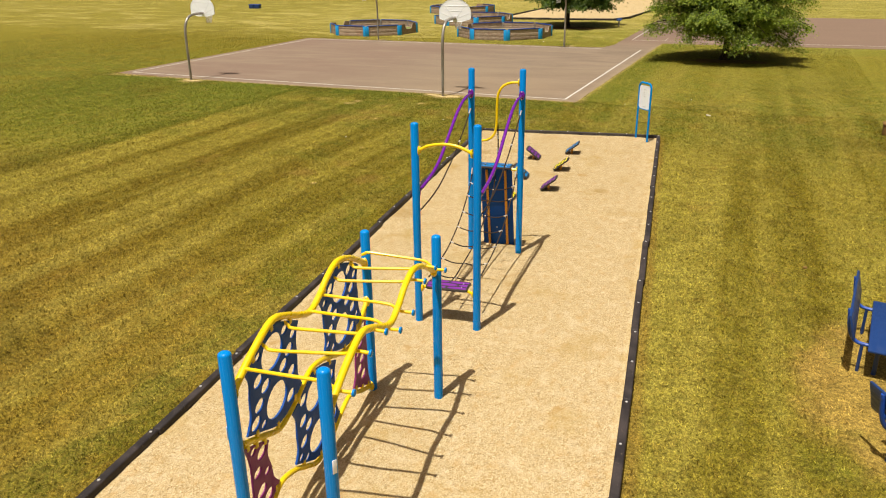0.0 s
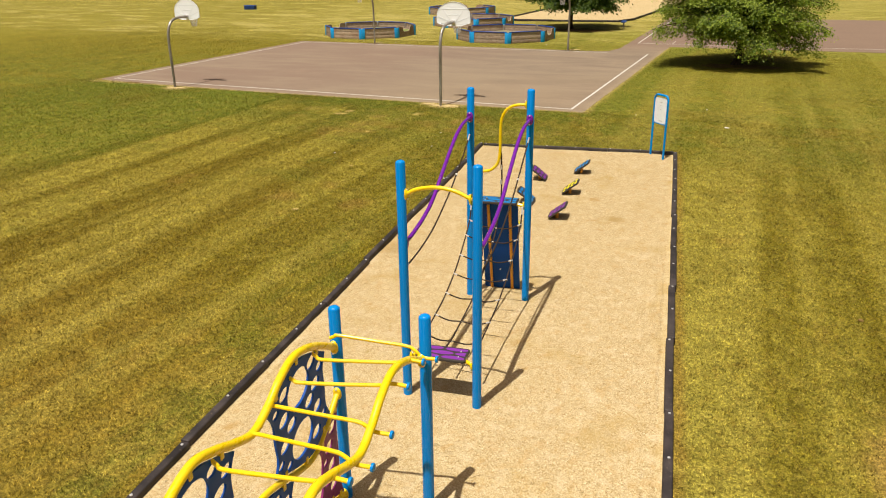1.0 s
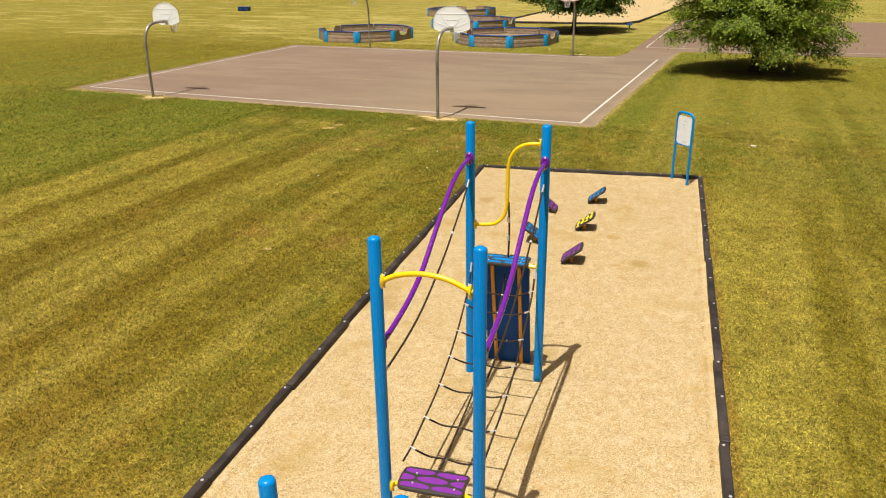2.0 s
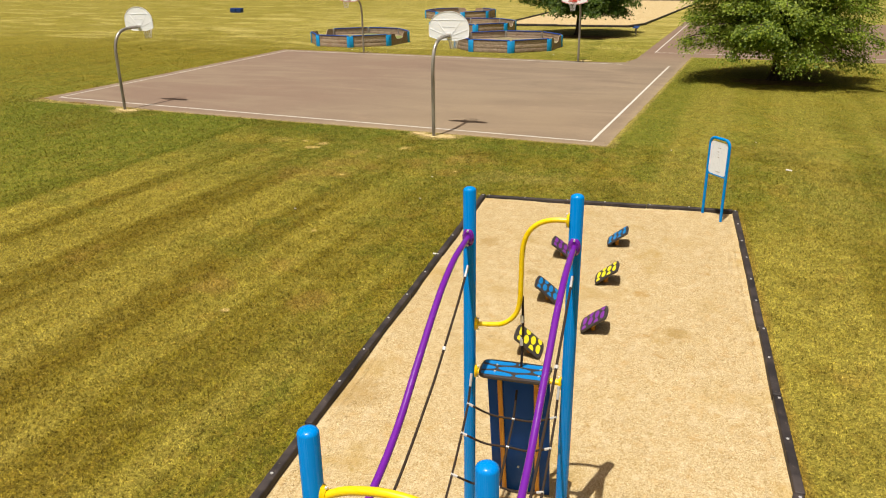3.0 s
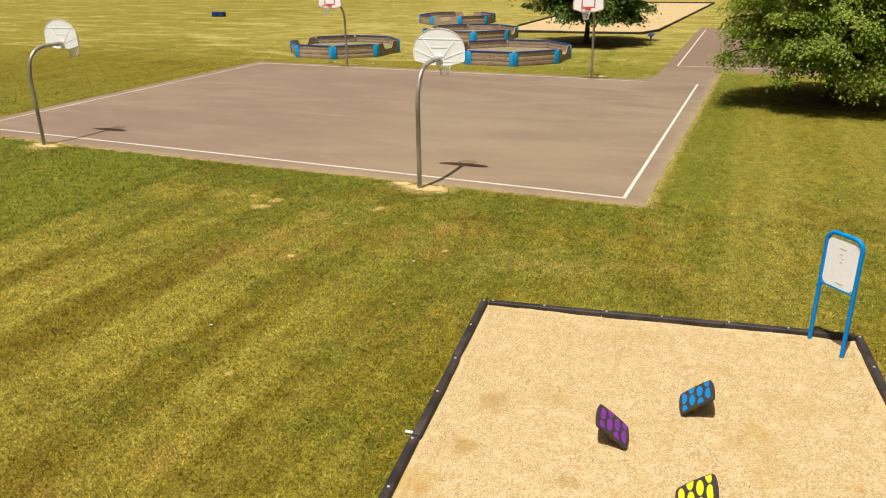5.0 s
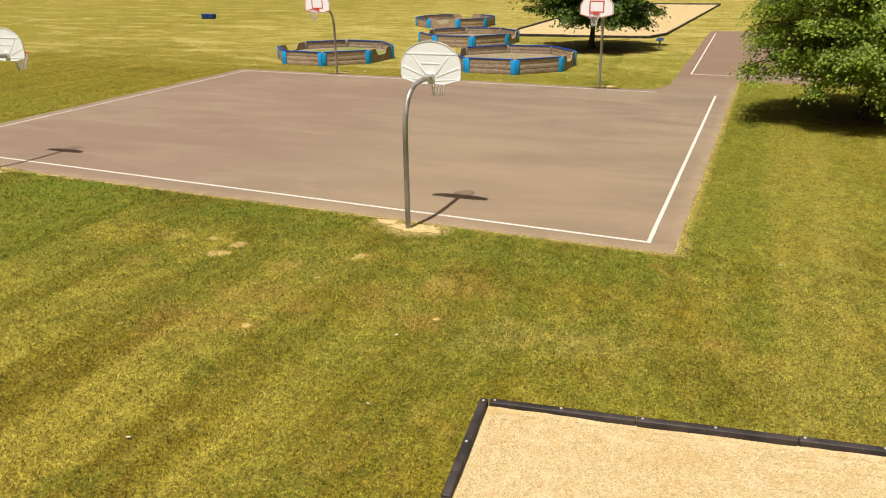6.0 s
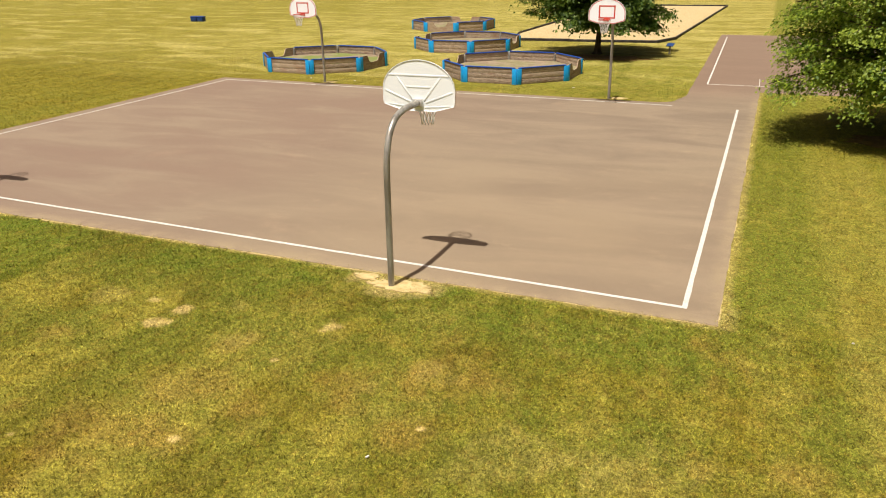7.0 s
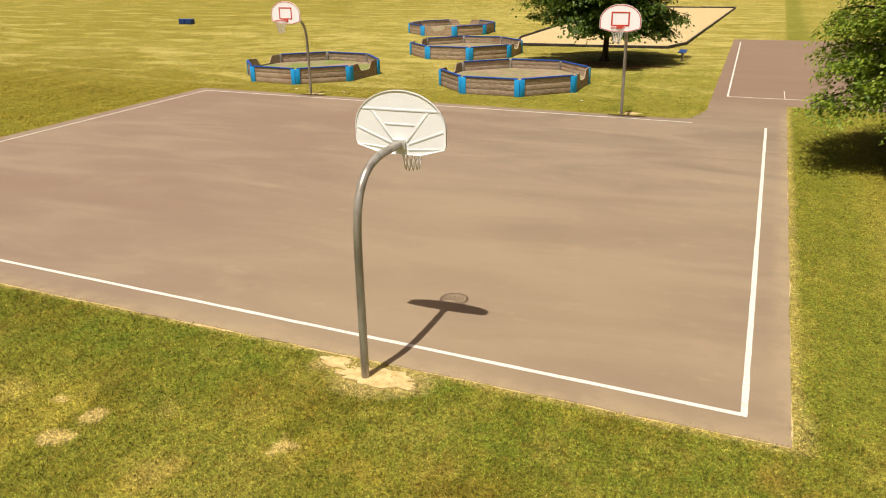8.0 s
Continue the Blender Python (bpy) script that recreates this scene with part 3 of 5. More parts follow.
def plate_bm(outline, thick, holes=(), to_world=None):
    """A flat plate with an outline and holes in (u, v), thick along w; to_world maps (u, v, w)."""
    bm = bmesh.new()
    edges = []
    for loop in (outline, *holes):
        vs = [bm.verts.new((u, v, 0)) for u, v in loop]
        edges += [bm.edges.new((vs[i], vs[(i + 1) % len(vs)])) for i in range(len(vs))]
    bmesh.ops.triangle_fill(bm, use_beauty=True, use_dissolve=False, edges=edges)
    res = bmesh.ops.extrude_face_region(bm, geom=bm.faces[:])
    bmesh.ops.translate(bm, vec=(0, 0, thick), verts=[g for g in res["geom"] if isinstance(g, bmesh.types.BMVert)])
    bmesh.ops.translate(bm, vec=(0, 0, -thick / 2), verts=bm.verts)
    if to_world is not None:
        bm.transform(to_world)
    return bm


def oval(cx, cy, rx, ry, turn=0.0, n=18):
    c, s = math.cos(turn), math.sin(turn)
    return [(cx + rx * math.cos(a) * c - ry * math.sin(a) * s, cy + rx * math.cos(a) * s + ry * math.sin(a) * c)
            for a in (2 * math.pi * i / n for i in range(n))]


def disc_bm(r, thick, m, seg=14, bevel=0.0):
    bm = bmesh.new()
    bmesh.ops.create_cone(bm, cap_ends=True, segments=seg, radius1=r, radius2=r, depth=thick)
    if bevel:
        rim = [e for e in bm.edges if abs(e.verts[0].co.z - e.verts[1].co.z) < 1e-6]
        bmesh.ops.bevel(bm, geom=rim, offset=bevel, segments=2, affect="EDGES", profile=0.5)
    bm.transform(m)
    return bm


def along(a, b):
    """A pose at a whose z axis points to b."""
    d = Vector(b) - Vector(a)
    return Matrix.Translation(a) @ d.to_track_quat("Z", "Y").to_matrix().to_4x4()


SKEW = 8.0  # degrees by which the play pit is turned against the court
UX, VY = Vector((math.cos(radians(SKEW)), math.sin(radians(SKEW)), 0)), Vector((-math.sin(radians(SKEW)), math.cos(radians(SKEW)), 0))
rng = np.random.default_rng(7)

# ---- setting: ground, court, play pit ----
PIT_FL, PIT_FR, PIT_NL, PIT_NR = Vector((-8.215, 23.81, 0)), Vector((-2.81, 24.66, 0)), Vector((-5.11, 1.41, 0)), Vector((-0.11, 2.24, 0))
PIT_W, PIT_L = 5.35, 22.56


def pit_point(u, v, z=0.0):
    """u metres east along the far edge, v metres back along the west edge."""
    a, b = PIT_FL.lerp(PIT_NL, v / PIT_L), PIT_FR.lerp(PIT_NR, v / PIT_L)
    return a.lerp(b, u / PIT_W) + Vector((0, 0, z))


def in_pit(x, y, margin=0.0):
    inside = x == x
    ring = (PIT_FL, PIT_NL, PIT_NR, PIT_FR)
    for a, b in zip(ring, ring[1:] + ring[:1]):
        d = (b - a).normalized()
        inside = inside & (d.x * (y - a.y) - d.y * (x - a.x) > -margin)
    return inside


def flat_sheet(name, outline, z, material, label, category, kind="structure", thick=0.05):
    bm = bmesh.new()
    top = [bm.verts.new((x, y, z)) for x, y in outline]
    bot = [bm.verts.new((x, y, z - thick)) for x, y in outline]
    edges = [bm.edges.new((top[i], top[(i + 1) % len(top)])) for i in range(len(top))]
    bmesh.ops.triangle_fill(bm, use_beauty=True, use_dissolve=False, edges=edges)
    for i in range(len(top)):
        j = (i + 1) % len(top)
        bm.faces.new((bot[i], bot[j], top[j], top[i]))
    ob = part(name, bm, material)
    return tagged(ob, label, category, kind=kind)


def rough_edge(corners, step=0.35, amp=0.05, seed=0):
    out = []
    for i, a in enumerate(corners):
        b = corners[(i + 1) % len(corners)]
        a, b = Vector((*a, 0)), Vector((*b, 0))
        n = max(1, int((b - a).length / step))
        nrm = Vector((-(b - a).y, (b - a).x, 0)).normalized()
        for k in range(n):
            p = a.lerp(b, k / n)
            w = amp * noise.noise(p * 0.9 + Vector((seed, 3.1, 0))) + amp * 0.6 * noise.noise(p * 4.0 + Vector((seed, 9.7, 0)))
            p = p + nrm * w
            out.append((p.x, p.y))
    return out


bm = bmesh.new()
xs = [-3000, -800, -300, -120, -60, -30, 0, 30, 60, 120, 300, 800, 3000]
vs = [[bm.verts.new((x, y + 30, 0)) for x in xs] for y in xs]
for i in range(len(xs) - 1):
    for j in range(len(xs) - 1):
        bm.faces.new((vs[i][j], vs[i][j + 1], vs[i + 1][j + 1], vs[i + 1][j]))
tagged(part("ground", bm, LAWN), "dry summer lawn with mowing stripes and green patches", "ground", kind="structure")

flat_sheet("court", rough_edge([(-30.45, 30.42), (-29.3, 30.25), (-22.3, 29.95), (-6.68, 29.97), (-6.68, 52.55), (9.0, 52.9), (9.0, 78.0), (-9.9, 78.0), (-9.4, 50.9), (-9.75, 49.3), (-10.3, 49.0), (-31.3, 49.3)], 0.25, 0.03, seed=2),
           0.012, ASPHALT, "worn brown-grey asphalt basketball court with a path to a second court", "court")

# dry, trodden fringe round the asphalt
flat_sheet("court_verge", rough_edge([(-30.5, 30.38), (-29.3, 30.21), (-22.3, 29.92), (-6.688, 29.955), (-6.688, 52.50), (8.8, 53.2), (8.8, 77.6), (-9.6, 77.6), (-9.2, 50.9), (-9.6, 49.2), (-10.3, 48.9), (-31.2, 49.2)], 0.09, 0.045, seed=8),
           0.006, DIRT, "strip of dry sandy dirt along the court's edge", "dirt")


def court_line(a, b, w=0.066):
    a, b = Vector((*a, 0)), Vector((*b, 0))
    d = (b - a).normalized()
    nrm = Vector((-d.y, d.x, 0))
    n = max(2, int((b - a).length / 0.3))
    left, right = [], []
    for k in range(n + 1):
        p = a.lerp(b, k / n)
        left.append(p + nrm * (w / 2 + 0.008 * noise.noise(p * 2.3)))
        right.append(p - nrm * (w / 2 + 0.008 * noise.noise(p * 2.7 + Vector((5, 5, 0)))))
    flat_sheet("court_line", [(p.x, p.y) for p in left + right[::-1]], 0.017, LINE, "scuffed white painted line on the asphalt court", "court line", thick=0.004)


court_line((-29.9, 30.91), (-7.18, 30.46), 0.076)
court_line((-7.22, 30.50), (-7.32, 48.30), 0.080)
court_line((-29.93, 30.95), (-30.66, 48.70))
court_line((-30.70, 48.74), (-9.66, 48.45))
court_line((-8.87, 54.18), (7.5, 54.5))
court_line((-8.87, 54.22), (-9.4, 76.0))
court_line((-6.74, 54.3), (-6.77, 56.3), 0.03)

# wood chips: an uneven bed and loose chips on it
nu, nv = 44, 184


def chip_height(u, v):
    p = Vector((u, v, 0))
    edge = min(u, PIT_W - u, v, PIT_L - v)
    return 0.028 + 0.022 * noise.noise(p * 0.8) + 0.014 * noise.noise(p * 3.1) + 0.03 * math.exp(-max(edge, 0) * 4)


bm = bmesh.new()
grid = [[bm.verts.new(pit_point(PIT_W * i / nu, PIT_L * j / nv, chip_height(PIT_W * i / nu, PIT_L * j / nv))) for i in range(nu + 1)] for j in range(nv + 1)]
for j in range(nv):
    for i in range(nu):
        bm.faces.new((grid[j][i], grid[j][i + 1], grid[j + 1][i + 1], grid[j + 1][i]))
chip_bed = tagged(part("chip_bed", bm, CHIP_BED, angle=80), "tan wood-chip safety surface filling the play pit", "wood chips", kind="structure")


def mesh_from_arrays(name, verts, faces, material, label, category, kind="stuff"):
    me = bpy.data.meshes.new(name)
    n, per = faces.shape
    me.vertices.add(len(verts))
    me.vertices.foreach_set("co", verts.astype(np.float32).ravel())
    me.loops.add(n * per)
    me.loops.foreach_set("vertex_index", faces.astype(np.int32).ravel())
    me.polygons.add(n)
    me.polygons.foreach_set("loop_start", np.arange(0, n * per, per, dtype=np.int32))
    me.update(calc_edges=True)
    me.validate()
    me.materials.append(material)
    return tagged(new(name, me), label, category, kind=kind)


def loose_chips(count):
    u, v = rng.uniform(0.12, PIT_W - 0.12, count), rng.uniform(0.12, PIT_L - 0.12, count)
    gi, gj = np.clip((u / PIT_W * nu).round().astype(int), 0, nu), np.clip((v / PIT_L * nv).round().astype(int), 0, nv)
    h = np.array([[chip_height(PIT_W * i / nu, PIT_L * j / nv) for i in range(nu + 1)] for j in range(nv + 1)])[gj, gi]
    fl, fr, nl, nr = (np.array(q) for q in (PIT_FL, PIT_FR, PIT_NL, PIT_NR))
    tv, tu = (v / PIT_L)[:, None], (u / PIT_W)[:, None]
    at = (fl * (1 - tv) + nl * tv) * (1 - tu) + (fr * (1 - tv) + nr * tv) * tu
    c = np.stack([at[:, 0], at[:, 1], h + rng.uniform(0.000, 0.006, count)], 1)
    a = rng.uniform(0, 2 * np.pi, count)
    ln, wd = rng.uniform(0.004, 0.013, count), rng.uniform(0.0022, 0.0052, count)
    tl, tw = rng.normal(0, 0.09, count), rng.normal(0, 0.15, count)
    d = np.stack([np.cos(a), np.sin(a), tl], 1) * ln[:, None]
    w = np.stack([-np.sin(a), np.cos(a), tw], 1) * wd[:, None]
    V = np.stack([c - d - w, c + d - w * 0.6, c + d + w * 0.7, c - d + w], 1).reshape(-1, 3)
    F = np.arange(count * 4).reshape(-1, 4)
    return mesh_from_arrays("loose_wood_chips", V, F, CHIP, "loose shredded wood chips scattered over the play pit", "wood chips")


loose_chips(400000)

# border of recycled-plastic timbers, each with its bright stake heads
border = root("pit_border", pose(*pit_point(PIT_W / 2, PIT_L / 2)), "black recycled-plastic timber border round the wood chips", "border", kind="structure")


def timber_mesh(length):
    b = box_bm(0.105, length - 0.006, 0.20, Matrix.Translation((0, 0, 0.04)), 0.018, 3)
    return mesh_of("timber", b, RUBBER)


STAKE = mesh_of("stake", disc_bm(0.017, 0.012, Matrix.Translation((0, 0, 0.144)), 10, 0.003), ALU)


def timber_row(holder, a, b, count):
    a, b = Vector(a), Vector(b)
    length = (b - a).length / count
    me = timber_mesh(length)
    turn = math.atan2((b - a).y, (b - a).x) - math.pi / 2
    base = base_of(holder).inverted()
    for k in range(count):
        p = a.lerp(b, (k + 0.5) / count)
        jig = pose(random.uniform(-0.012, 0.012), 0, random.uniform(-0.02, 0.012), random.uniform(-0.25, 0.25), random.uniform(-1, 1), random.uniform(-0.35, 0.35))
        t = new("timber", me)
        t.parent = holder
        t.matrix_basis = base @ Matrix.Translation(p) @ Matrix.Rotation(turn, 4, "Z") @ jig
        for yy in (-length / 2 + 0.07, 0.0):
            s = new("stake", STAKE)
            s.parent = t
            s.matrix_basis = Matrix.Translation((random.uniform(-0.01, 0.01), yy, 0))


timber_row(border, pit_point(0, 0.0), pit_point(0, PIT_L), 12)
timber_row(border, pit_point(PIT_W, 0.0), pit_point(PIT_W, PIT_L), 12)
timber_row(border, pit_point(0.054, 0), pit_point(PIT_W - 0.054, 0), 3)
timber_row(border, pit_point(0.054, PIT_L), pit_point(PIT_W - 0.054, PIT_L), 3)

# second wood-chip pit far behind the court
FAR_PIT = [(-23.0, 70.3), (-13.4, 71.0), (-12.6, 73.6), (-11.6, 112.0), (-24.4, 112.0), (-24.2, 75.0)]
flat_sheet("far_chip_bed", rough_edge(FAR_PIT, 0.8, 0.05, 5), 0.03, CHIP_BED, "wood-chip bed of a second playground beyond the trees", "wood chips")
far_border = root("far_border", pose(-18, 73, 0), "black recycled-plastic timber border of the far playground", "border", kind="structure")
for (xa, ya), (xb, yb) in zip(FAR_PIT, FAR_PIT[1:] + FAR_PIT[:1]):
    ln = math.hypot(xb - xa, yb - ya)
    timber_row(far_border, (xa, ya, 0.04), (xb, yb, 0.04), max(1, round(ln / 1.85)))

# ---- play structure ----
POST_R = 0.056
P1, P3 = Vector((-3.620, 5.800, 0)), Vector((-4.066, 8.892, 0))
P2, P4 = Vector((-2.750, 5.880, 0)), Vector((-3.214, 9.044, 0))
P5, P6 = Vector((-4.344, 10.885, 0)), Vector((-3.43, 10.935, 0))
P7, P8 = Vector((-4.705, 13.97, 0)), Vector((-3.805, 14.07, 0))


def post(parent, p, h):
    return part("post", tube_bm([p + Vector((0, 0, -0.1)), p + Vector((0, 0, h * 0.5)), p + Vector((0, 0, h))], POST_R, 20, dome=True), BLUE, parent, "glossy blue steel post with a domed cap", True)


def collar(parent, at, toward, material, r=0.045):
    """A cast flange on a post, facing the bar that it holds, with two bolt heads."""
    at, d = Vector(at), Vector(toward).normalized()
    m = along(at, at + d)
    bm = bmesh.new()
    bmesh.ops.create_cone(bm, cap_ends=True, segments=14, radius1=r, radius2=r * 0.7, depth=0.024)
    up = m.inverted().to_3x3() @ Vector((0, 0, 1))
    bm.transform(Matrix.Scale(1.55, 4, up))
    bm.transform(m)
    c = part("flange", bm, material, parent, "", True)
    for s in (-1, 1):
        part("bolt", disc_bm(0.009, 0.012, m @ Matrix.Translation(up * s * r * 1.2) @ Matrix.Translation((0, 0, 0.012)), 8), ALU, c, "", True)
    return c


def plane_of(a, b):
    """Maps (s, z) in the upright plane through a and b to the world."""
    d = (b - a).normalized()
    return lambda s, z, off=0.0: a + d * s + Vector((0, 0, z)) + Vector((-d.y, d.x, 0)) * off


TOP = [(0.05, 1.82), (0.14, 1.88), (0.43, 2.02), (0.78, 2.13), (1.06, 2.05), (1.3, 1.94), (1.55, 1.86), (1.79, 1.93), (2.02, 2.05), (2.30, 2.11), (2.67, 2.00), (3.07, 1.78)]
MID = [(0.05, 1.31), (0.42, 1.15), (0.73, 1.03), (1.06, 1.10), (1.22, 1.17), (1.46, 1.25), (1.76, 1.20), (2.23, 1.02), (2.50, 0.98), (2.73, 1.08), (3.07, 1.28)]
LOW = [(0.05, 0.12), (0.3, 0.25), (0.5, 0.41), (0.68, 0.47), (0.95, 0.39), (1.2, 0.25), (1.47, 0.13), (1.85, 0.20), (2.10, 0.31), (2.40, 0.37), (2.75, 0.22), (3.07, 0.10)]


def height_on(rail, s):
    return float(np.interp(s, [p.x for p in rail], [p.y for p in rail]))


def flat_spline(pts):
    return spline([(s, z, 0) for s, z in pts], 6)


RAIL_TOP, RAIL_MID, RAIL_LOW = flat_spline(TOP), flat_spline(MID), flat_spline(LOW)


def in_poly(x, y, poly):
    ok = False
    for (x1, y1), (x2, y2) in zip(poly, poly[1:] + poly[:1]):
        if (y1 > y) != (y2 > y) and x < (x2 - x1) * (y - y1) / (y2 - y1) + x1:
            ok = not ok
    return ok


# holes of a navy panel, from the centre of its lower large oval: along, up
LARGE_HOLES = ((0.0, 0.0), (0.0, 0.5), (0.04, -0.33))
SMALL_HOLES = ((-0.41, 0.485), (-0.285, 0.36), (-0.168, 0.245), (-0.305, 0.125), (-0.395, -0.005), (-0.262, -0.095), (0.18, 0.262), (0.325, 0.12), (0.435, -0.02),
               (0.27, -0.115), (0.40, -0.19), (-0.02, 0.716), (0.265, 0.595), (0.42, 0.48), (0.312, 0.36), (-0.245, 0.577), (0.16, 0.72), (-0.15, -0.21), (0.22, -0.25))
PLUM_HOLES = ((0.227, 1.12), (0.361, 1.024), (0.11, 1.013), (0.257, 0.875), (0.169, 0.752), (0.295, 0.653), (0.399, 0.526), (0.20, 0.545), (0.31, 0.42), (0.46, 0.66), (0.42, 0.78), (0.14, 0.36))


def pierced_panel(parent, wall, upper, lower, s_left, s_right, large, small, material, label):
    """A climbing panel between two rails: waisted sides, large ovals and small slanted ovals between them."""
    n = 16
    out = [(s, height_on(upper, s) - 0.055) for s in np.linspace(s_left[0], s_right[0], n)]

    def flank(a, b, sign):
        za, zb = a[1], b[1]
        return [(a[0] + (b[0] - a[0]) * t + sign * 0.085 * math.sin(math.pi * t) + sign * 0.02 * math.sin(3 * math.pi * t), za + (zb - za) * t) for t in np.linspace(0, 1, 14)][1:-1]

    bot = [(s, height_on(lower, s) + 0.055) for s in np.linspace(s_right[1], s_left[1], n)]
    poly = out + flank(out[-1], bot[0], -1) + bot + flank(bot[-1], out[0], 1)
    poly = [(float(a), float(b)) for a, b in poly]
    holes = []
    for spots, rx, ry, seg in ((large, 0.205, 0.158, 26), (small, 0.088, 0.055, 14)):
        for u, v in spots:
            for shrink in (1.0, 0.8, 0.62):
                if all(in_poly(p, q, poly) for p, q in oval(u, v, rx * shrink + 0.010, ry * shrink + 0.010, 0.2, seg)):
                    holes.append(oval(u, v, rx * shrink, ry * shrink, 0.2, seg))
                    break
    d = wall(1, 0) - wall(0, 0)
    m = Matrix(((d.x, 0, d.y, 0), (d.y, 0, -d.x, 0), (0, 1, 0, 0), (0, 0, 0, 1)))
    m.translation = wall(0, 0)
    pan = part("climbing_panel", plate_bm(poly, 0.02, holes, m), material, parent, label, True)
    for rail, ends, sg in ((upper, (s_left[0], s_right[0]), -1), (lower, (s_left[1], s_right[1]), 1)):
        for t in (0.15, 0.5, 0.85):
            s = ends[0] + (ends[1] - ends[0]) * t
            c = wall(s, height_on(rail, s) + sg * 0.045)
            mm = Matrix.Translation(c) @ Matrix.Rotation(math.atan2(d.y, d.x), 4, "Z")
            part("clamp", box_bm(0.045, 0.035, 0.085, mm, 0.008), YELLOW, pan, "", True)
    return pan


def shifted(spots, u, v):
    return [(a + u, b + v) for a, b in spots]


def wave_ladder():
    th = root("wave_ladder_climber", pose(*P1), "blue-posted climber with yellow wavy ladder and pierced navy panels", "climber")
    for p in (P1, P2, P3, P4):
        post(th, p, 2.24 if p.y < 7 else 2.18)
    west, east = plane_of(P1, P3), plane_of(P2, P4)
    for rail, r in ((RAIL_TOP, 0.034), (RAIL_MID, 0.028), (RAIL_LOW, 0.028)):
        part("rail", tube_bm([west(q.x, q.y) for q in rail], r, 12), YELLOW, th, "wavy yellow steel rail", True)
        for k, base in ((0, P1), (-1, P3)):
            q = rail[k]
            away = (P3 - P1) if k == 0 else (P1 - P3)
            collar(th, west(q.x, q.y) - away.normalized() * -0.02, away, YELLOW)
    part("rail", tube_bm([east(q.x, q.y) for q in RAIL_TOP], 0.034, 12), YELLOW, th, "wavy yellow steel rail", True)
    for k in (0, -1):
        away = (P4 - P2) if k == 0 else (P2 - P4)
        collar(th, east(RAIL_TOP[k].x, RAIL_TOP[k].y) + away.normalized() * 0.02, away, YELLOW)
    over = (P2 - P1).normalized()
    # where each rung meets the west rail and ends in the east, and how far its straight part bends off them
    rungs = ((0.24, 1.95, 0.25, 1.89, 0.0, 0.06), (0.57, 2.01, 0.66, 2.03, -0.05, -0.05), (1.00, 2.02, 1.06, 2.03, -0.06, -0.06), (1.52, 1.88, 1.45, 1.85, 0.0, 0.07),
             (1.85, 1.91, 1.86, 1.84, 0.0, 0.06), (2.16, 1.98, 2.29, 2.00, -0.03, -0.04), (2.60, 1.97, 2.70, 1.99, -0.05, -0.05), (3.00, 1.91, 3.11, 1.79, 0.04, 0.09))
    for sw, zw, se, ze, bw, be in rungs:
        a, b = west(sw, zw), east(se, ze)
        bw, be = Vector((0, 0, bw)), Vector((0, 0, be))
        line = [a, a + over * 0.045 + bw * 0.6, a + over * 0.10 + bw, a.lerp(b, 0.5) + (bw + be) * 0.5, b - over * 0.15 + be, b - over * 0.07 + be * 0.6, b, b + over * 0.13]
        rung = part("rung", tube_bm(spline(line, 5), 0.0165, 10), YELLOW, th, "yellow steel ladder rung", True)
        e = b + over * 0.135
        part("end_cap", disc_bm(0.033, 0.024, along(e, e + over), 14, 0.008), BLUE, rung, "round blue plastic cap", True)
    navy, plum = "navy plastic panel pierced with oval holes", "plum plastic panel pierced with oval holes"
    for upper, lower, s_left, s_right, u, v in ((RAIL_TOP, RAIL_MID, (0.24, 0.17), (1.27, 1.23), 0.722, 1.35), (RAIL_TOP, RAIL_MID, (1.75, 1.79), (2.84, 2.86), 2.29, 1.31),
                                                (RAIL_MID, RAIL_LOW, (0.98, 0.96), (2.06, 2.07), 1.48, 0.45)):
        pierced_panel(th, west, upper, lower, s_left, s_right, shifted(LARGE_HOLES, u, v), shifted(SMALL_HOLES, u, v), NAVY, navy)
    pierced_panel(th, west, RAIL_MID, RAIL_LOW, (0.09, 0.09), (0.50, 0.62), (), PLUM_HOLES, PLUM, plum)
    pierced_panel(th, west, RAIL_MID, RAIL_LOW, (2.58, 2.50), (3.04, 3.04), (), shifted(PLUM_HOLES, 2.52, 0.0), PLUM, plum)
    for p, z in ((P1, 1.47), (P2, 1.36)):
        # maker's sticker turned to the near side
        q = p + Vector((0.052 if p is P2 else -0.056, -0.024, z))
        part("sticker", box_bm(0.004, 0.04, 0.13, Matrix.Translation(q) @ Matrix.Rotation(radians(-25 if p is P2 else 25), 4, "Z"), 0.001), WHITE, th, "small white paper sticker", True)
    return th


wave_ladder()

INLAY_MATS = {"blue": STEPBLUE, "purple": STEPPURPLE, "yellow": STEPYELLOW}


def rounded(w, d, r, n=5):
    out = []
    for cx, cy, a0 in ((w / 2 - r, d / 2 - r, 0), (-w / 2 + r, d / 2 - r, 90), (-w / 2 + r, -d / 2 + r, 180), (w / 2 - r, -d / 2 + r, 270)):
        out += [(cx + r * math.cos(radians(a0 + 90 * k / n)), cy + r * math.sin(radians(a0 + 90 * k / n))) for k in range(n + 1)]
    return out


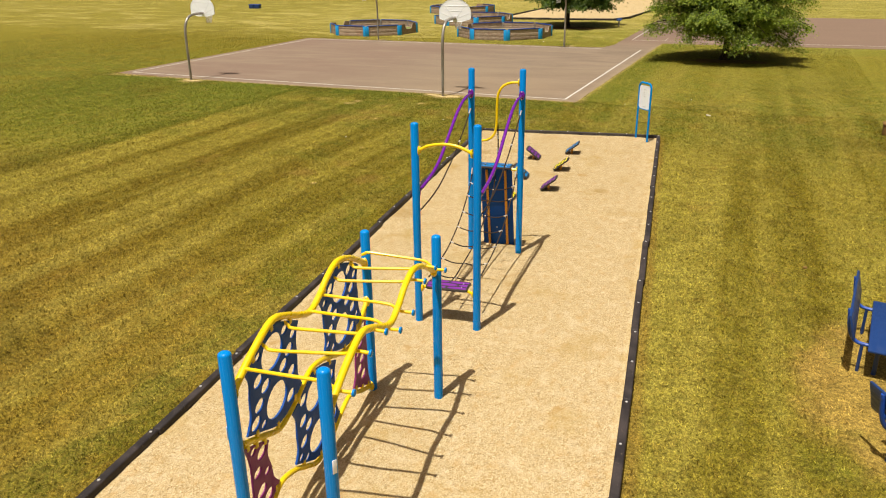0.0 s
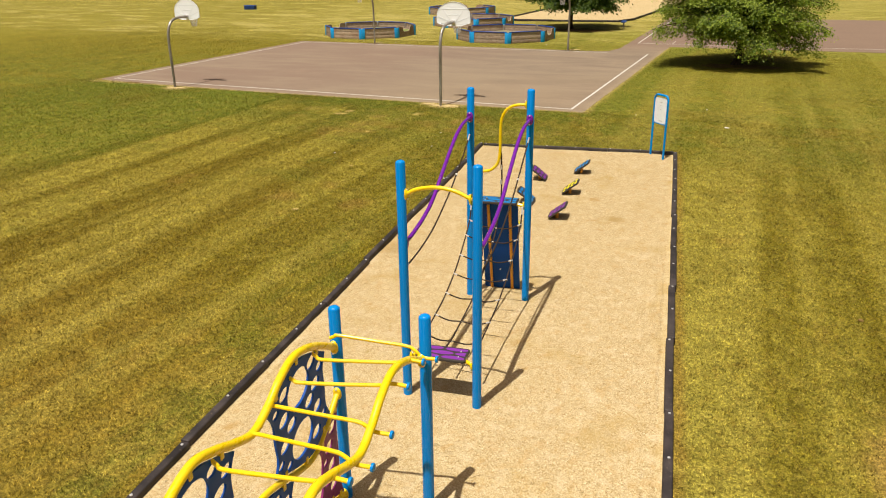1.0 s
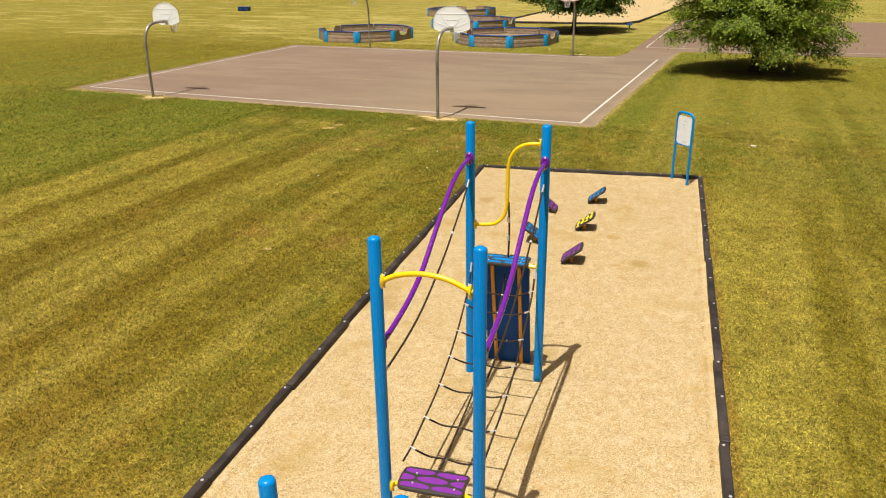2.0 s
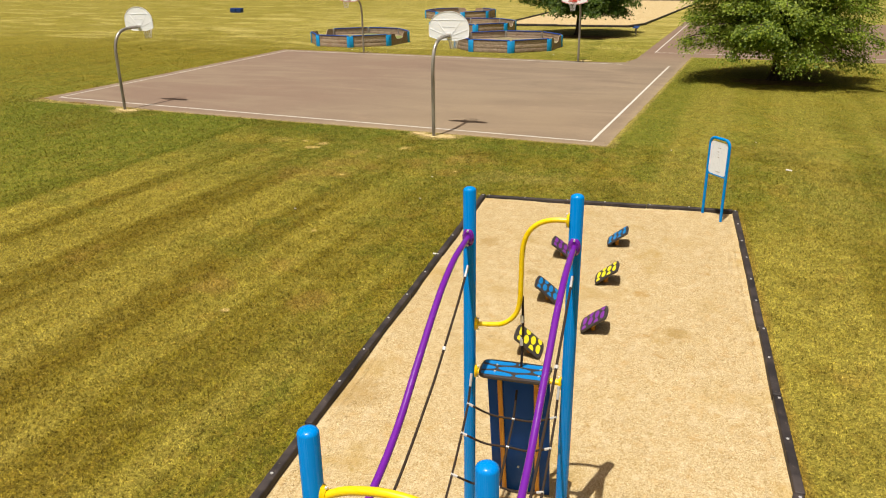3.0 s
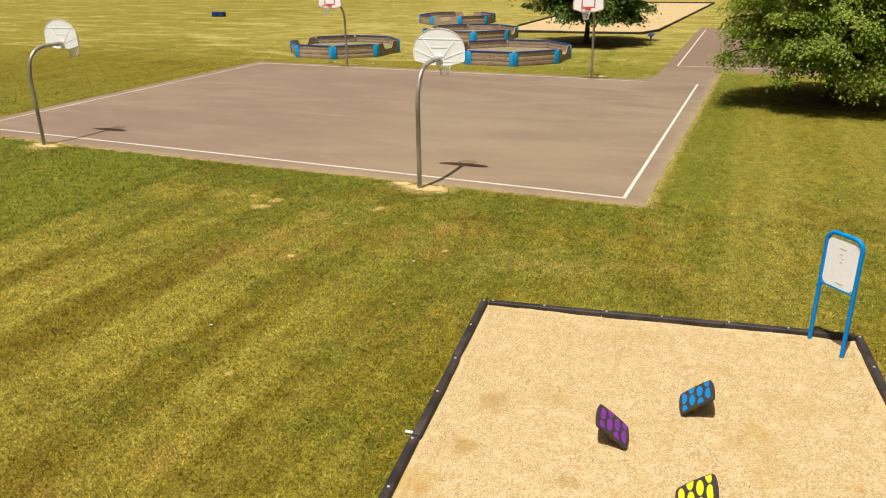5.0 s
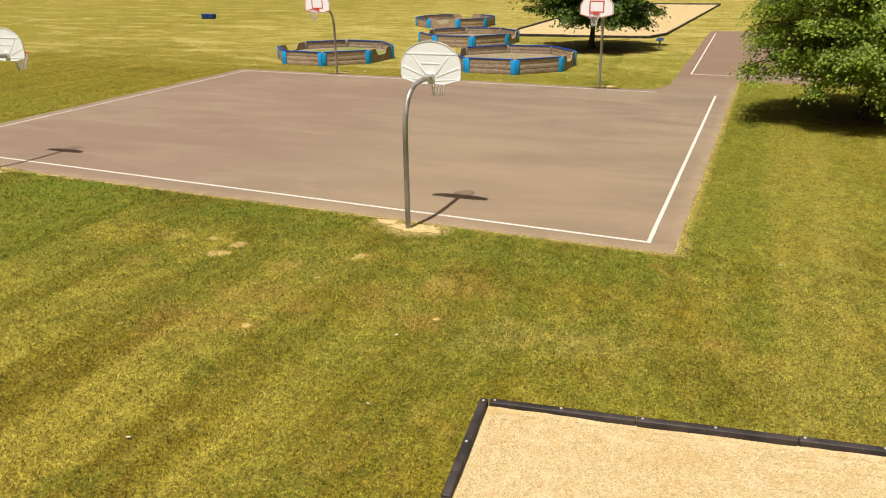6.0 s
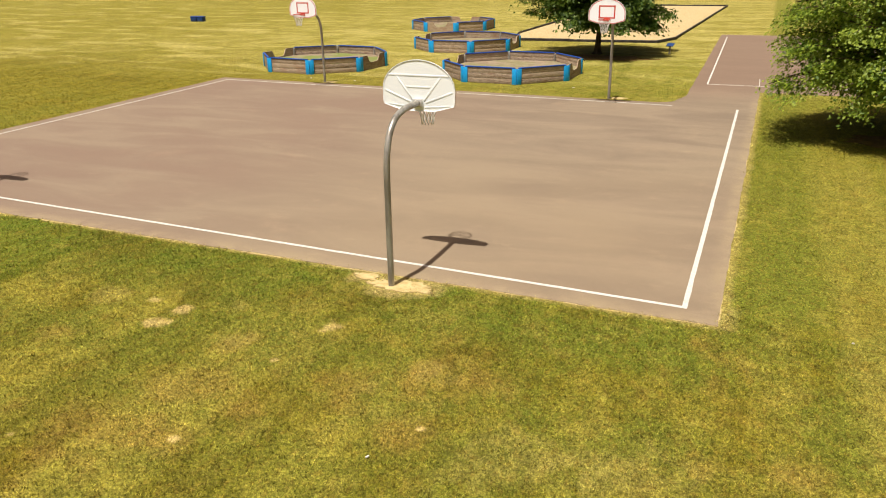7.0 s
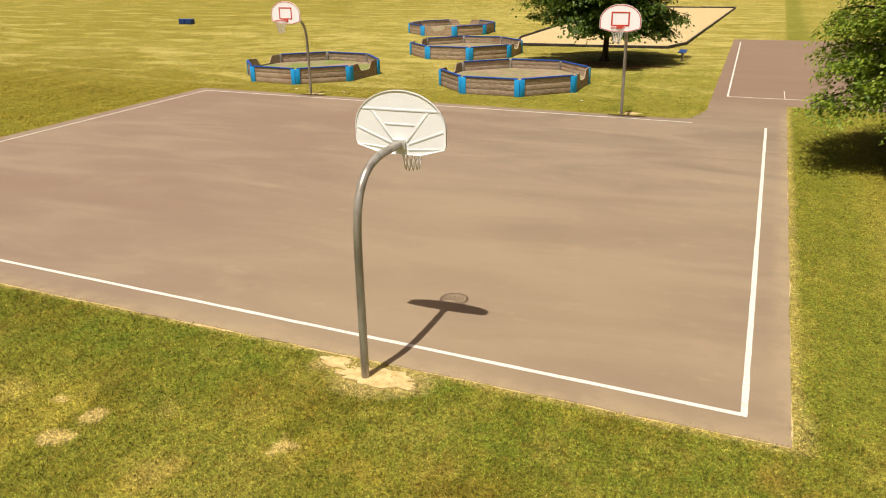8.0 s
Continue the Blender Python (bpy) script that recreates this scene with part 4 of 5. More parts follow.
def step_pad(parent, m, w, d, colour, cols, rows, slant=0.0, r=0.05, thick=0.045, bow=0.05):
    """A black moulded tread with oval colour inlays; m places its top centre."""
    corners = rounded(w, d, r)
    ring = [(a[0] + (b[0] - a[0]) * k / 6, a[1] + (b[1] - a[1]) * k / 6) for a, b in zip(corners, corners[1:] + corners[:1]) for k in range(6 if math.hypot(b[0] - a[0], b[1] - a[1]) > r else 1)]
    outline = [(x * (1 + bow * (1 - (2 * y / d) ** 2)) + slant * y, y + 0.03 * math.cos(x / w * 2.4)) for x, y in ring]
    bm = plate_bm(outline, thick, (), Matrix.Translation((0, 0, -thick / 2)))

    def inside(a, b):
        a, b = min(max(a, -w / 2 + 0.025), w / 2 - 0.025), min(max(b, -d / 2 + 0.02), d / 2 - 0.02)
        cx, cy = math.copysign(w / 2 - r, a), math.copysign(d / 2 - r, b)
        far = math.hypot(a - cx, b - cy)
        if abs(a) > abs(cx) and abs(b) > abs(cy) and far > r - 0.018:
            a, b = cx + (a - cx) * (r - 0.018) / far, cy + (b - cy) * (r - 0.018) / far
        return a, b

    edges = [e for e in bm.edges if e.calc_face_angle(0) > 0.8]
    bmesh.ops.bevel(bm, geom=edges, offset=0.008, segments=2, affect="EDGES", profile=0.5)
    bm.transform(m)
    tread = part("tread", bm, BLACK, parent, "black moulded tread", True)
    cw, rd = w / cols, d / rows
    for i in range(cols):
        if rows == 1:
            ys, hy = ((0.13 * d, -0.45 * d) if i % 2 == 0 else (-0.13 * d, 0.45 * d)), 0.265 * d
        else:
            ys, hy = [-d / 2 + rd * (j + (0.0 if i % 2 else 0.5)) for j in range(rows + 1)], rd * 0.47
        for y in ys:
            x = -w / 2 + cw * (i + 0.5)
            o = [inside(a, b) for a, b in oval(x, y, cw * (0.42 if rows > 1 else 0.38), hy)]
            if max(b for _, b in o) - min(b for _, b in o) < 0.03:
                continue
            o = [(a + slant * b, b + 0.03 * math.cos(a / w * 2.4)) for a, b in o]
            bm = bmesh.new()
            bm.faces.new([bm.verts.new((a, b, 0.002)) for a, b in o])
            lowr = [bm.verts.new((a, b, -0.004)) for a, b in o]
            bm.verts.ensure_lookup_table()
            for k in range(len(o)):
                q = (k + 1) % len(o)
                bm.faces.new((bm.verts[k], bm.verts[q], lowr[q], lowr[k]))
            bm.transform(m)
            part("inlay", bm, INLAY_MATS[colour], tread, colour + " oval inlay", True)
    return tread


def clip(parent, a, b, r=0.014):
    return part("rope_clip", tube_bm([a, b], r, 8), ALU, parent, "silver rope ferrule", True)


def net_tower():
    th = root("rope_net_climber", pose(*P5), "blue-posted climber with purple handrails, black rope net, navy board", "climber")
    for p, h in ((P5, 3.055), (P6, 3.075), (P7, 3.39), (P8, 3.395)):
        post(th, p, h)
    front, back = plane_of(P5, P6), plane_of(P7, P8)
    west, east = plane_of(P5, P7), plane_of(P6, P8)
    # yellow bars across
    arch = spline([front(s, z) for s, z in ((0.05, 2.655), (0.2, 2.73), (0.42, 2.77), (0.64, 2.75), (0.85, 2.67))], 6)
    part("arch_bar", tube_bm(arch, 0.0235, 12), YELLOW, th, "yellow curved cross bar", True)
    collar(th, front(0.066, 2.66), P6 - P5, YELLOW)
    collar(th, front(0.834, 2.67), P5 - P6, YELLOW)
    wbar = (P8 - P7).length
    sbar = spline([back(s, z) for s, z in ((0.05, 2.11), (0.2, 2.12), (0.32, 2.15), (0.42, 2.25), (0.455, 2.40), (0.46, 2.6), (0.465, 2.85), (0.50, 3.0), (0.58, 3.10), (0.70, 3.15), (wbar - 0.05, 3.16))], 6)
    part("s_bar", tube_bm(sbar, 0.0225, 12), YELLOW, th, "yellow S-shaped cross bar", True)
    collar(th, back(0.066, 2.11), P8 - P7, YELLOW)
    collar(th, back(wbar - 0.066, 3.16), P7 - P8, YELLOW)
    # purple handrails and hand ropes on both sides
    for wall, ln, base, far in ((west, (P7 - P5).length, P5, P7), (east, (P8 - P6).length, P6, P8)):
        prof = [(0.05, 2.03), (0.35, 2.05), (0.8, 2.12), (1.2, 2.25), (1.6, 2.47), (2.0, 2.69), (2.3, 2.83), (2.62, 2.92), (2.9, 2.945), (ln - 0.05, 2.95)]
        rail = spline([wall(s, z) for s, z in prof], 6)
        part("handrail", tube_bm(rail, 0.0265, 12), PURPLE, th, "curved purple steel handrail", True)
        collar(th, wall(ln - 0.062, 2.95), base - far, PURPLE, 0.054)
        collar(th, wall(0.062, 2.03), far - base, PURPLE, 0.054)
        rope = spline([wall(s, z) for s, z in ((ln - 0.06, 2.69), (2.75, 2.50), (2.3, 2.27), (1.94, 2.10), (1.25, 1.86), (0.7, 1.76), (0.06, 1.72))], 6)
        r = part("side_rope", tube_bm(rope, 0.011, 8), ROPE, th, "black braided side rope", True)
        d = (rope[1] - rope[0]).normalized()
        clip(r, rope[0], rope[0] + d * 0.12, 0.0125)
        clip(r, rope[12] - d * 0.015, rope[12] + d * 0.015, 0.017)
        clip(r, rope[-1], rope[-1] + (rope[-2] - rope[-1]).normalized() * 0.11, 0.0125)
    # tread between the front posts
    mid = (P5 + P6) / 2 + VY * 0.14
    m = Matrix.Translation(mid + Vector((0, 0, 0.615))) @ Matrix.Rotation(radians(SKEW), 4, "Z")
    low_tread = step_pad(th, m @ Matrix.Rotation(radians(90), 4, "Z"), 0.315, 0.64, "purple", 3, 2, thick=0.036)
    for x, y in ((-0.2, 0.06), (0.2, 0.06), (-0.2, -0.08), (0.2, -0.08)):
        part("tread_bolt", disc_bm(0.010, 0.012, m @ Matrix.Translation((x, y, 0.006)), 8), ALU, low_tread, "", True)
    for p, q in ((P5, P6), (P6, P5)):
        d = (q - p).normalized()
        part("tread_bracket", tube_bm([p + d * 0.04 + Vector((0, 0, 0.57)), p + d * 0.10 + VY * 0.06 + Vector((0, 0, 0.565)), p + d * 0.2 + VY * 0.13 + Vector((0, 0, 0.56))], 0.024, 10), YELLOW, th, "yellow bracket", True)
        collar(th, p + d * 0.066 + Vector((0, 0, 0.57)), d, YELLOW, 0.04)
    # climbing board, leaning a little, with its tread on top
    top_mid = (P7 + P8) / 2
    sk = Matrix.Rotation(radians(SKEW), 4, "Z")
    lean = math.atan2(0.40, 1.62)
    mb = Matrix.Translation(top_mid + VY * 0.24 + Vector((0, 0, 0.79))) @ sk @ Matrix.Rotation(lean, 4, "X")
    board = part("climbing_board", box_bm(0.58, 0.045, 1.70, mb, 0.008), NAVY, th, "navy plastic climbing board", True)
    for x in (-0.17, 0.17):
        part("channel", box_bm(0.045, 0.03, 1.66, mb @ Matrix.Translation((x, -0.036, 0)), 0.006), ORANGE, board, "orange steel channel", True)
    for x in (-0.02,):
        for z in (0.62, -0.4):
            part("board_bolt", disc_bm(0.012, 0.014, mb @ Matrix.Translation((x, -0.028, z)) @ Matrix.Rotation(radians(90), 4, "X"), 8), ALU, board, "", True)
    mt = Matrix.Translation(top_mid + Vector((0, 0, 1.685))) @ sk
    tread = step_pad(th, mt @ Matrix.Rotation(radians(90), 4, "Z"), 0.30, 0.64, "blue", 3, 2, thick=0.034)
    for x, y in ((-0.2, 0.02), (0.2, 0.02), (-0.2, -0.1), (0.2, -0.1)):
        part("tread_bolt", disc_bm(0.010, 0.012, mt @ Matrix.Translation((x, y + 0.03, 0.005)), 8), ALU, tread, "", True)
    for p, q in ((P7, P8), (P8, P7)):
        d = (q - p).normalized()
        part("tread_bracket", tube_bm([p + d * 0.04 + Vector((0, 0, 1.62)), p + d * 0.17 + Vector((0, 0, 1.625))], 0.026, 10), YELLOW, th, "yellow bracket", True)
        collar(th, p + d * 0.066 + Vector((0, 0, 1.62)), d, YELLOW, 0.045)
    # hanging rope from the S bar to the tread
    a, b = back(0.475, 2.42) + VY * 0.02, back(0.47, 1.67) + VY * 0.08
    r = part("hanging_rope", tube_bm(spline([a, a.lerp(b, 0.5) + UX * 0.01, b], 6), 0.012, 8), ROPE, th, "black braided rope", True)
    for t in (0.30, 0.62):
        q = a.lerp(b, t)
        clip(r, q + Vector((0, 0, 0.035)), q - Vector((0, 0, 0.035)), 0.018)
    # net: three long ropes and sagging cross ropes
    z_prof = [(0.34, 0.60), (0.58, 0.59), (0.80, 0.61), (1.06, 0.64), (1.35, 0.67), (1.61, 0.72), (2.04, 0.84), (2.40, 0.99), (2.74, 1.18), (2.97, 1.34), (3.10, 1.58)]

    def lane(a, b, top):
        pts = []
        for q, z in z_prof:
            t = (q - 0.3) / 2.8
            p = a.lerp(b, t)
            pts.append(Vector((p.x, p.y, z + (top - 1.58) * max(t, 0) ** 3)))
        return spline(pts, 6)

    back_l, back_r = P7 + UX * 0.03 - VY * 0.055, P8 - UX * 0.07 - VY * 0.055
    fl, fr = P5 + UX * 0.06 + VY * 0.30, P6 - UX * 0.10 + VY * 0.30
    lanes = [lane(fl, back_l, 1.62), lane((fl + fr) / 2, (P7 + P8) / 2 - VY * 0.03, 1.50), lane(fr, back_r, 1.62)]
    long_ropes = [part("net_rope", tube_bm(q, 0.011, 8), ROPE, th, "black net rope", True) for q in lanes]
    for side, q in zip((0, 2), (lanes[0], lanes[2])):
        clip(long_ropes[side], q[-1], q[-1] + (q[-3] - q[-1]).normalized() * 0.12, 0.0125)
    at = [6, 18, 30, 36, 42, 48, 54]
    for k in at:
        l, c, r = lanes[0][k], lanes[1][k], lanes[2][k]
        c = Vector((c.x, c.y, min(c.z, (l.z + r.z) / 2 - 0.05)))
        cross = spline([l, l.lerp(c, 0.5) - Vector((0, 0, 0.035)), c, c.lerp(r, 0.5) - Vector((0, 0, 0.035)), r], 5)
        x = part("cross_rope", tube_bm(cross, 0.010, 8), ROPE, th, "black cross rope", True)
        for q, d in ((l, cross[1] - cross[0]), (c, UX), (r, cross[-2] - cross[-1])):
            d = d.normalized()
            clip(x, q - d * 0.012, q + d * (0.05 if q is not c else 0.013), 0.0125)
    return th


net_tower()

# tilted stepping pods in two rows


def pod(x, y, colour, side, group="stepping pods in the wood chips"):
    z = chip_height(2.5, 4)
    th = root("stepping_pod", pose(x, y, z), "tilted black stepping pod with %s ovals in wood chips" % colour, "stepping pod", group)
    m0 = Matrix.Translation((x, y, z))
    part("stem", tube_bm([(x, y, z - 0.05), (x, y, z + 0.08), (x, y, z + 0.13)], 0.036, 12), ORANGE, th, "orange steel stem", True)
    m = m0 @ Matrix.Rotation(radians(SKEW), 4, "Z") @ Matrix.Translation((0, 0, 0.185)) @ Matrix.Rotation(radians(38 * side), 4, "Y")
    step_pad(th, m, 0.43, 0.45, colour, 4, 1, r=0.035, thick=0.036, bow=0.11)
    return th


pod(-4.80, 21.97, "blue", -1)
pod(-4.62, 20.10, "yellow", -1)
pod(-4.43, 18.28, "purple", -1)
pod(-5.61, 20.98, "purple", 1)
pod(-5.35, 19.06, "blue", 1)
pod(-5.10, 17.26, "yellow", 1)


def info_sign():
    a, b = Vector((-3.46, 24.45, 0)), Vector((-3.065, 24.06, 0))
    d = (b - a).normalized()
    w = (b - a).length
    th = root("information_sign", pose(*((a + b) / 2)), "blue hoop-framed sign with a white panel standing in the chips", "sign")
    at = lambda s, z: a + d * s + Vector((0, 0, z))
    r = 0.13
    hoop = [at(0, -0.1), at(0, 0.5), at(0, 1.0), at(0, 1.72 - r)] + [at(r - r * math.cos(q), 1.72 - r + r * math.sin(q)) for q in np.linspace(0.2, math.pi / 2, 6)]
    hoop += [at(w - r + r * math.sin(q), 1.72 - r + r * math.cos(q)) for q in np.linspace(0, math.pi / 2 - 0.2, 6)] + [at(w, 1.72 - r), at(w, 1.0), at(w, 0.5), at(w, -0.1)]
    part("hoop_frame", tube_bm(hoop, 0.030, 12), BLUE, th, "blue steel tube hoop", True)
    m = Matrix(((d.x, 0, d.y, 0), (d.y, 0, -d.x, 0), (0, 1, 0, 0), (0, 0, 0, 1)))
    m.translation = a
    panel = part("sign_panel", plate_bm([(x + w / 2, y + 1.31) for x, y in rounded(w - 0.05, 0.68, 0.09)], 0.016, (), m), SIGN_WHITE, th, "white printed panel", True)
    part("bottom_bar", tube_bm([at(0.02, 0.955), at(w - 0.02, 0.955)], 0.016, 8), BLUE, th, "", True)
    for z, ww, x in ((1.52, 0.10, 0.5), (1.44, 0.05, 0.47), (1.38, 0.03, 0.52), (1.33, 0.04, 0.5), (1.03, 0.12, 0.55)):
        part("print_bar", plate_bm([(w * x - ww / 2, z), (w * x + ww / 2, z), (w * x + ww / 2, z + 0.014), (w * x - ww / 2, z + 0.014)], 0.003, (), Matrix.Translation(Vector((d.y, -d.x, 0)) * 0.0095) @ m), INK, panel, "grey unreadable print", True)
    return th


info_sign()

# ---- basketball hoops ----


def hoop(p, face, lift=0.0, group="four hoops on the court"):
    """face: degrees by which the board's front is turned from +y; lift: how much taller the pole is."""
    th = root("basketball_hoop", pose(*p, 0, 0, face), "white fan-shaped backboard with red rim on a grey gooseneck pole", "basketball hoop", group)
    line = [(0, 0, -0.1), (0, 0, 0.8), (0, 0, 1.6), (0, 0.01, 2.1), (0, 0.06, 2.40), (0, 0.17, 2.65), (0, 0.36, 2.83), (0, 0.62, 2.92), (0, 0.95, 2.95), (0, 1.33, 2.95)]
    part("pole", tube_bm(spline(line, 5), 0.056, 16), STEEL, th, "weathered galvanised gooseneck pole")
    by = 1.40
    arc = [(0.685 * math.cos(a), 3.17 + 0.52 * math.sin(a)) for a in np.linspace(0.0, math.pi, 25)]
    outline = [(-0.30, 2.80), (0.30, 2.80), (0.66, 2.90), (0.685, 2.96)] + [(float(x), float(z)) for x, z in arc] + [(-0.685, 2.96), (-0.66, 2.90)]
    m = Matrix(((1, 0, 0, 0), (0, 0, -1, by), (0, 1, 0, 0), (0, 0, 0, 1)))
    board = part("backboard", plate_bm(outline, 0.02, (), m), WHITE, th, "white enamelled fan backboard")
    cx, cz = 0.0, 3.2
    inner = [(cx + (x - cx) * 0.945, cz + (z - cz) * 0.925) for x, z in outline]
    flange = [(cx + (x - cx) * 0.985, cz + (z - cz) * 0.98) for x, z in outline]
    part("flange", plate_bm(outline, 0.026, [flange], Matrix.Translation((0, -0.007, 0)) @ m), WHITE, board, "folded rim of the board")
    front = Matrix.Translation((0, 0.0125, 0)) @ m
    part("border_stripe", plate_bm([(x * 0.98, cz + (z - cz) * 0.972) for x, z in outline], 0.004, [inner], front), RED, board, "red painted border")
    sq = [(-0.305, 2.99), (0.305, 2.99), (0.305, 3.45), (-0.305, 3.45)]
    part("target_square", plate_bm(sq, 0.004, [[(-0.255, 3.035), (0.255, 3.035), (0.255, 3.405), (-0.255, 3.405)]], front), RED, board, "red painted target square")
    # stiffening ribs on the back
    back = by - 0.012

    def rib(a, b, w=0.035):
        a, b = Vector((a[0], back, a[1])), Vector((b[0], back, b[1]))
        bb = box_bm((b - a).length, 0.006, w * 0.9, Matrix.Translation((a + b) / 2) @ Matrix.Rotation(-math.atan2(b.z - a.z, b.x - a.x), 4, "Y"), 0.0028)
        part("rib", bb, GREYRIB, board, "pressed stiffening rib")

    rib((-0.57, 3.42), (0.57, 3.42))
    rib((-0.22, 3.22), (0.22, 3.22), 0.03)
    rib((-0.10, 2.98), (-0.42, 3.40))
    rib((0.10, 2.98), (0.42, 3.40))
    rib((-0.13, 2.95), (-0.64, 3.15))
    rib((0.13, 2.95), (0.64, 3.15))
    rib((-0.60, 2.91), (-0.12, 2.87), 0.025)
    rib((0.60, 2.91), (0.12, 2.87), 0.025)
    part("bracket", box_bm(0.17, 0.05, 0.14, Matrix.Translation((0, by - 0.045, 2.95)), 0.01), ALU, th, "steel mounting plate")
    ry, rz, rr = by + 0.15 + 0.23, 2.97, 0.228
    ring = [(rr * math.cos(a), ry + rr * math.sin(a), rz) for a in np.linspace(0, 2 * math.pi, 33)]
    rim = part("rim", tube_bm(ring, 0.011, 8), RED, th, "red steel rim")
    for sx in (-1, 1):
        part("rim_arm", tube_bm([(0.07 * sx, by + 0.01, rz - 0.02), (0.10 * sx, ry - rr * 0.88, rz - 0.004)], 0.013, 8), RED, rim, "")
    part("rim_plate", box_bm(0.22, 0.012, 0.13, Matrix.Translation((0, by + 0.02, rz - 0.02)), 0.004), RED, rim, "")
    bm = bmesh.new()
    n, prof = 12, [(0.222, 0.0), (0.195, -0.11), (0.16, -0.22), (0.125, -0.34), (0.11, -0.47)]
    for turn in (1, -1):
        for k in range(n):
            pts = []
            for j, (r, dz) in enumerate(prof):
                a = 2 * math.pi * (k + turn * j * 0.5) / n
                pts.append((r * math.cos(a), ry + r * math.sin(a), rz - 0.008 + dz))
            tube_bm(pts, 0.006, 4, bm)
    part("net", bm, NET, th, "white cord net, a little frayed")
    for ob in (th, *th.children):
        for piece in ob.children:
            for v in piece.data.vertices:
                v.co.z += lift * min(max(v.co.z - 0.2, 0.0) / 1.5, 1.0)
    return th


h1 = hoop((-12.03, 29.53, 0), 1.5)
copy_thing(h1, pose(-25.06, 29.70, 0, 0, 0, 1))
h3 = hoop((-25.62, 49.50, 0), 180, 0.2)
copy_thing(h3, pose(-12.22, 49.22, 0, 0, 0, 180))


def dirt_patch(x, y, rx, ry, seed):
    out = []
    for a in np.linspace(0, 2 * math.pi, 180, endpoint=False):
        k = 1 + 0.55 * noise.noise(Vector((math.cos(a) * 1.4 + seed, math.sin(a) * 1.4, seed))) + 0.3 * noise.noise(Vector((math.cos(a) * 5, math.sin(a) * 5, seed))) + 0.13 * noise.noise(Vector((math.cos(a) * 17, math.sin(a) * 17, seed)))
        out.append((x + rx * k * math.cos(a), y + ry * k * math.sin(a)))
    flat_sheet("dirt_patch", out, 0.014, DIRT, "bare sandy dirt worn into the lawn", "dirt", thick=0.03)


dirt_patch(-11.84, 29.56, 0.58, 0.20, 1.0)
dirt_patch(-12.62, 29.74, 0.28, 0.12, 4.0)
dirt_patch(-25.0, 29.66, 0.50, 0.19, 2.0)
dirt_patch(-25.4, 49.6, 0.35, 0.2, 3.0)
dirt_patch(-11.9, 49.45, 0.35, 0.2, 6.0)

# ---- octagonal ball pits ----


def ball_pit(cx, cy, turn, notched, ground=PIT_FLOOR, group="octagonal ball pits on the lawn"):
    th = root("ball_pit", pose(cx, cy, 0, 0, 0, turn), "octagonal wooden ball pit of weathered boards with blue posts and trim", "ball pit", group)
    R, H = 3.38, 0.70
    corner = [Vector((R * math.cos(radians(22.5 + 45 * i)), R * math.sin(radians(22.5 + 45 * i)), 0)) for i in range(8)]
    for i in range(8):
        a, b = corner[i], corner[(i + 1) % 8]
        d = (b - a).normalized()
        ang = math.atan2(d.y, d.x)
        ln = (b - a).length
        m = Matrix.Translation((a + b) / 2) @ Matrix.Rotation(ang, 4, "Z")
        # post: two blue boards folded round the outer corner, and an inner steel strip
        ps = part("corner_post", box_bm(0.22, 0.035, H + 0.02, Matrix.Translation(a + d * 0.10 + Vector((d.y, -d.x, 0)) * 0.047 + Vector((0, 0, H / 2 - 0.01))) @ Matrix.Rotation(ang, 4, "Z"), 0.006), POSTBLUE, th, "bright blue painted corner post")
        e = (corner[i - 1] - a).normalized()
        part("post_flank", box_bm(0.22, 0.035, H + 0.02, Matrix.Translation(a + e * 0.10 + Vector((-e.y, e.x, 0)) * 0.047 + Vector((0, 0, H / 2 - 0.01))) @ Matrix.Rotation(math.atan2(e.y, e.x), 4, "Z"), 0.006), POSTBLUE, ps, "")
        part("post_core", box_bm(0.09, 0.09, H - 0.03, Matrix.Translation(a - a.normalized() * 0.07 + Vector((0, 0, H / 2 - 0.03))) @ Matrix.Rotation(ang - radians(22.5), 4, "Z"), 0.006), STEEL, ps, "")
        wall = new("wall_panel")
        wall.parent = th
        hb = H / 3
        if i in notched:
            u = ln / 2 - 0.02
            prof = [(-u, 0), (u, 0), (u, H + 0.03), (0.62, H + 0.03), (0.55, H - 0.06), (0.42, 0.42), (0.30, 0.36), (-0.30, 0.36), (-0.42, 0.42), (-0.55, H - 0.06), (-0.62, H + 0.03), (-u, H + 0.03)]
            mm = m @ Matrix(((1, 0, 0, 0), (0, 0, -1, 0), (0, 1, 0, 0), (0, 0, 0, 1)))
            part("plank", plate_bm(prof, 0.045, (), mm), WOOD, wall, "entry board with a cut-out step")
        else:
            for j in range(3):
                part("plank", box_bm(ln - 0.04, 0.042, hb - 0.008, m @ Matrix.Translation((0, random.uniform(-0.004, 0.004), hb * (j + 0.5))), 0.006), WOOD, wall)
            part("top_trim", box_bm(ln - 0.16, 0.10, 0.055, m @ Matrix.Translation((0, 0.0, H + 0.025)), 0.012), CAPBLUE, wall, "royal blue plastic edge trim")
    bm = bmesh.new()
    bm.faces.new([bm.verts.new((c.x * 0.985, c.y * 0.985, 0.30)) for c in corner])
    part("pit_floor", bm, ground, th, "raised dusty dirt floor with a little grass")
    return th


ball_pit(-18.07, 54.68, -1.0, (7, 3))
ball_pit(-28.80, 54.72, -4.0, (7, 3), PIT_WEEDS)
ball_pit(-24.55, 65.2, 2.0, (7, 3))
ball_pit(-30.9, 78.3, 3.0, (5, 1))

# ---- trees ----


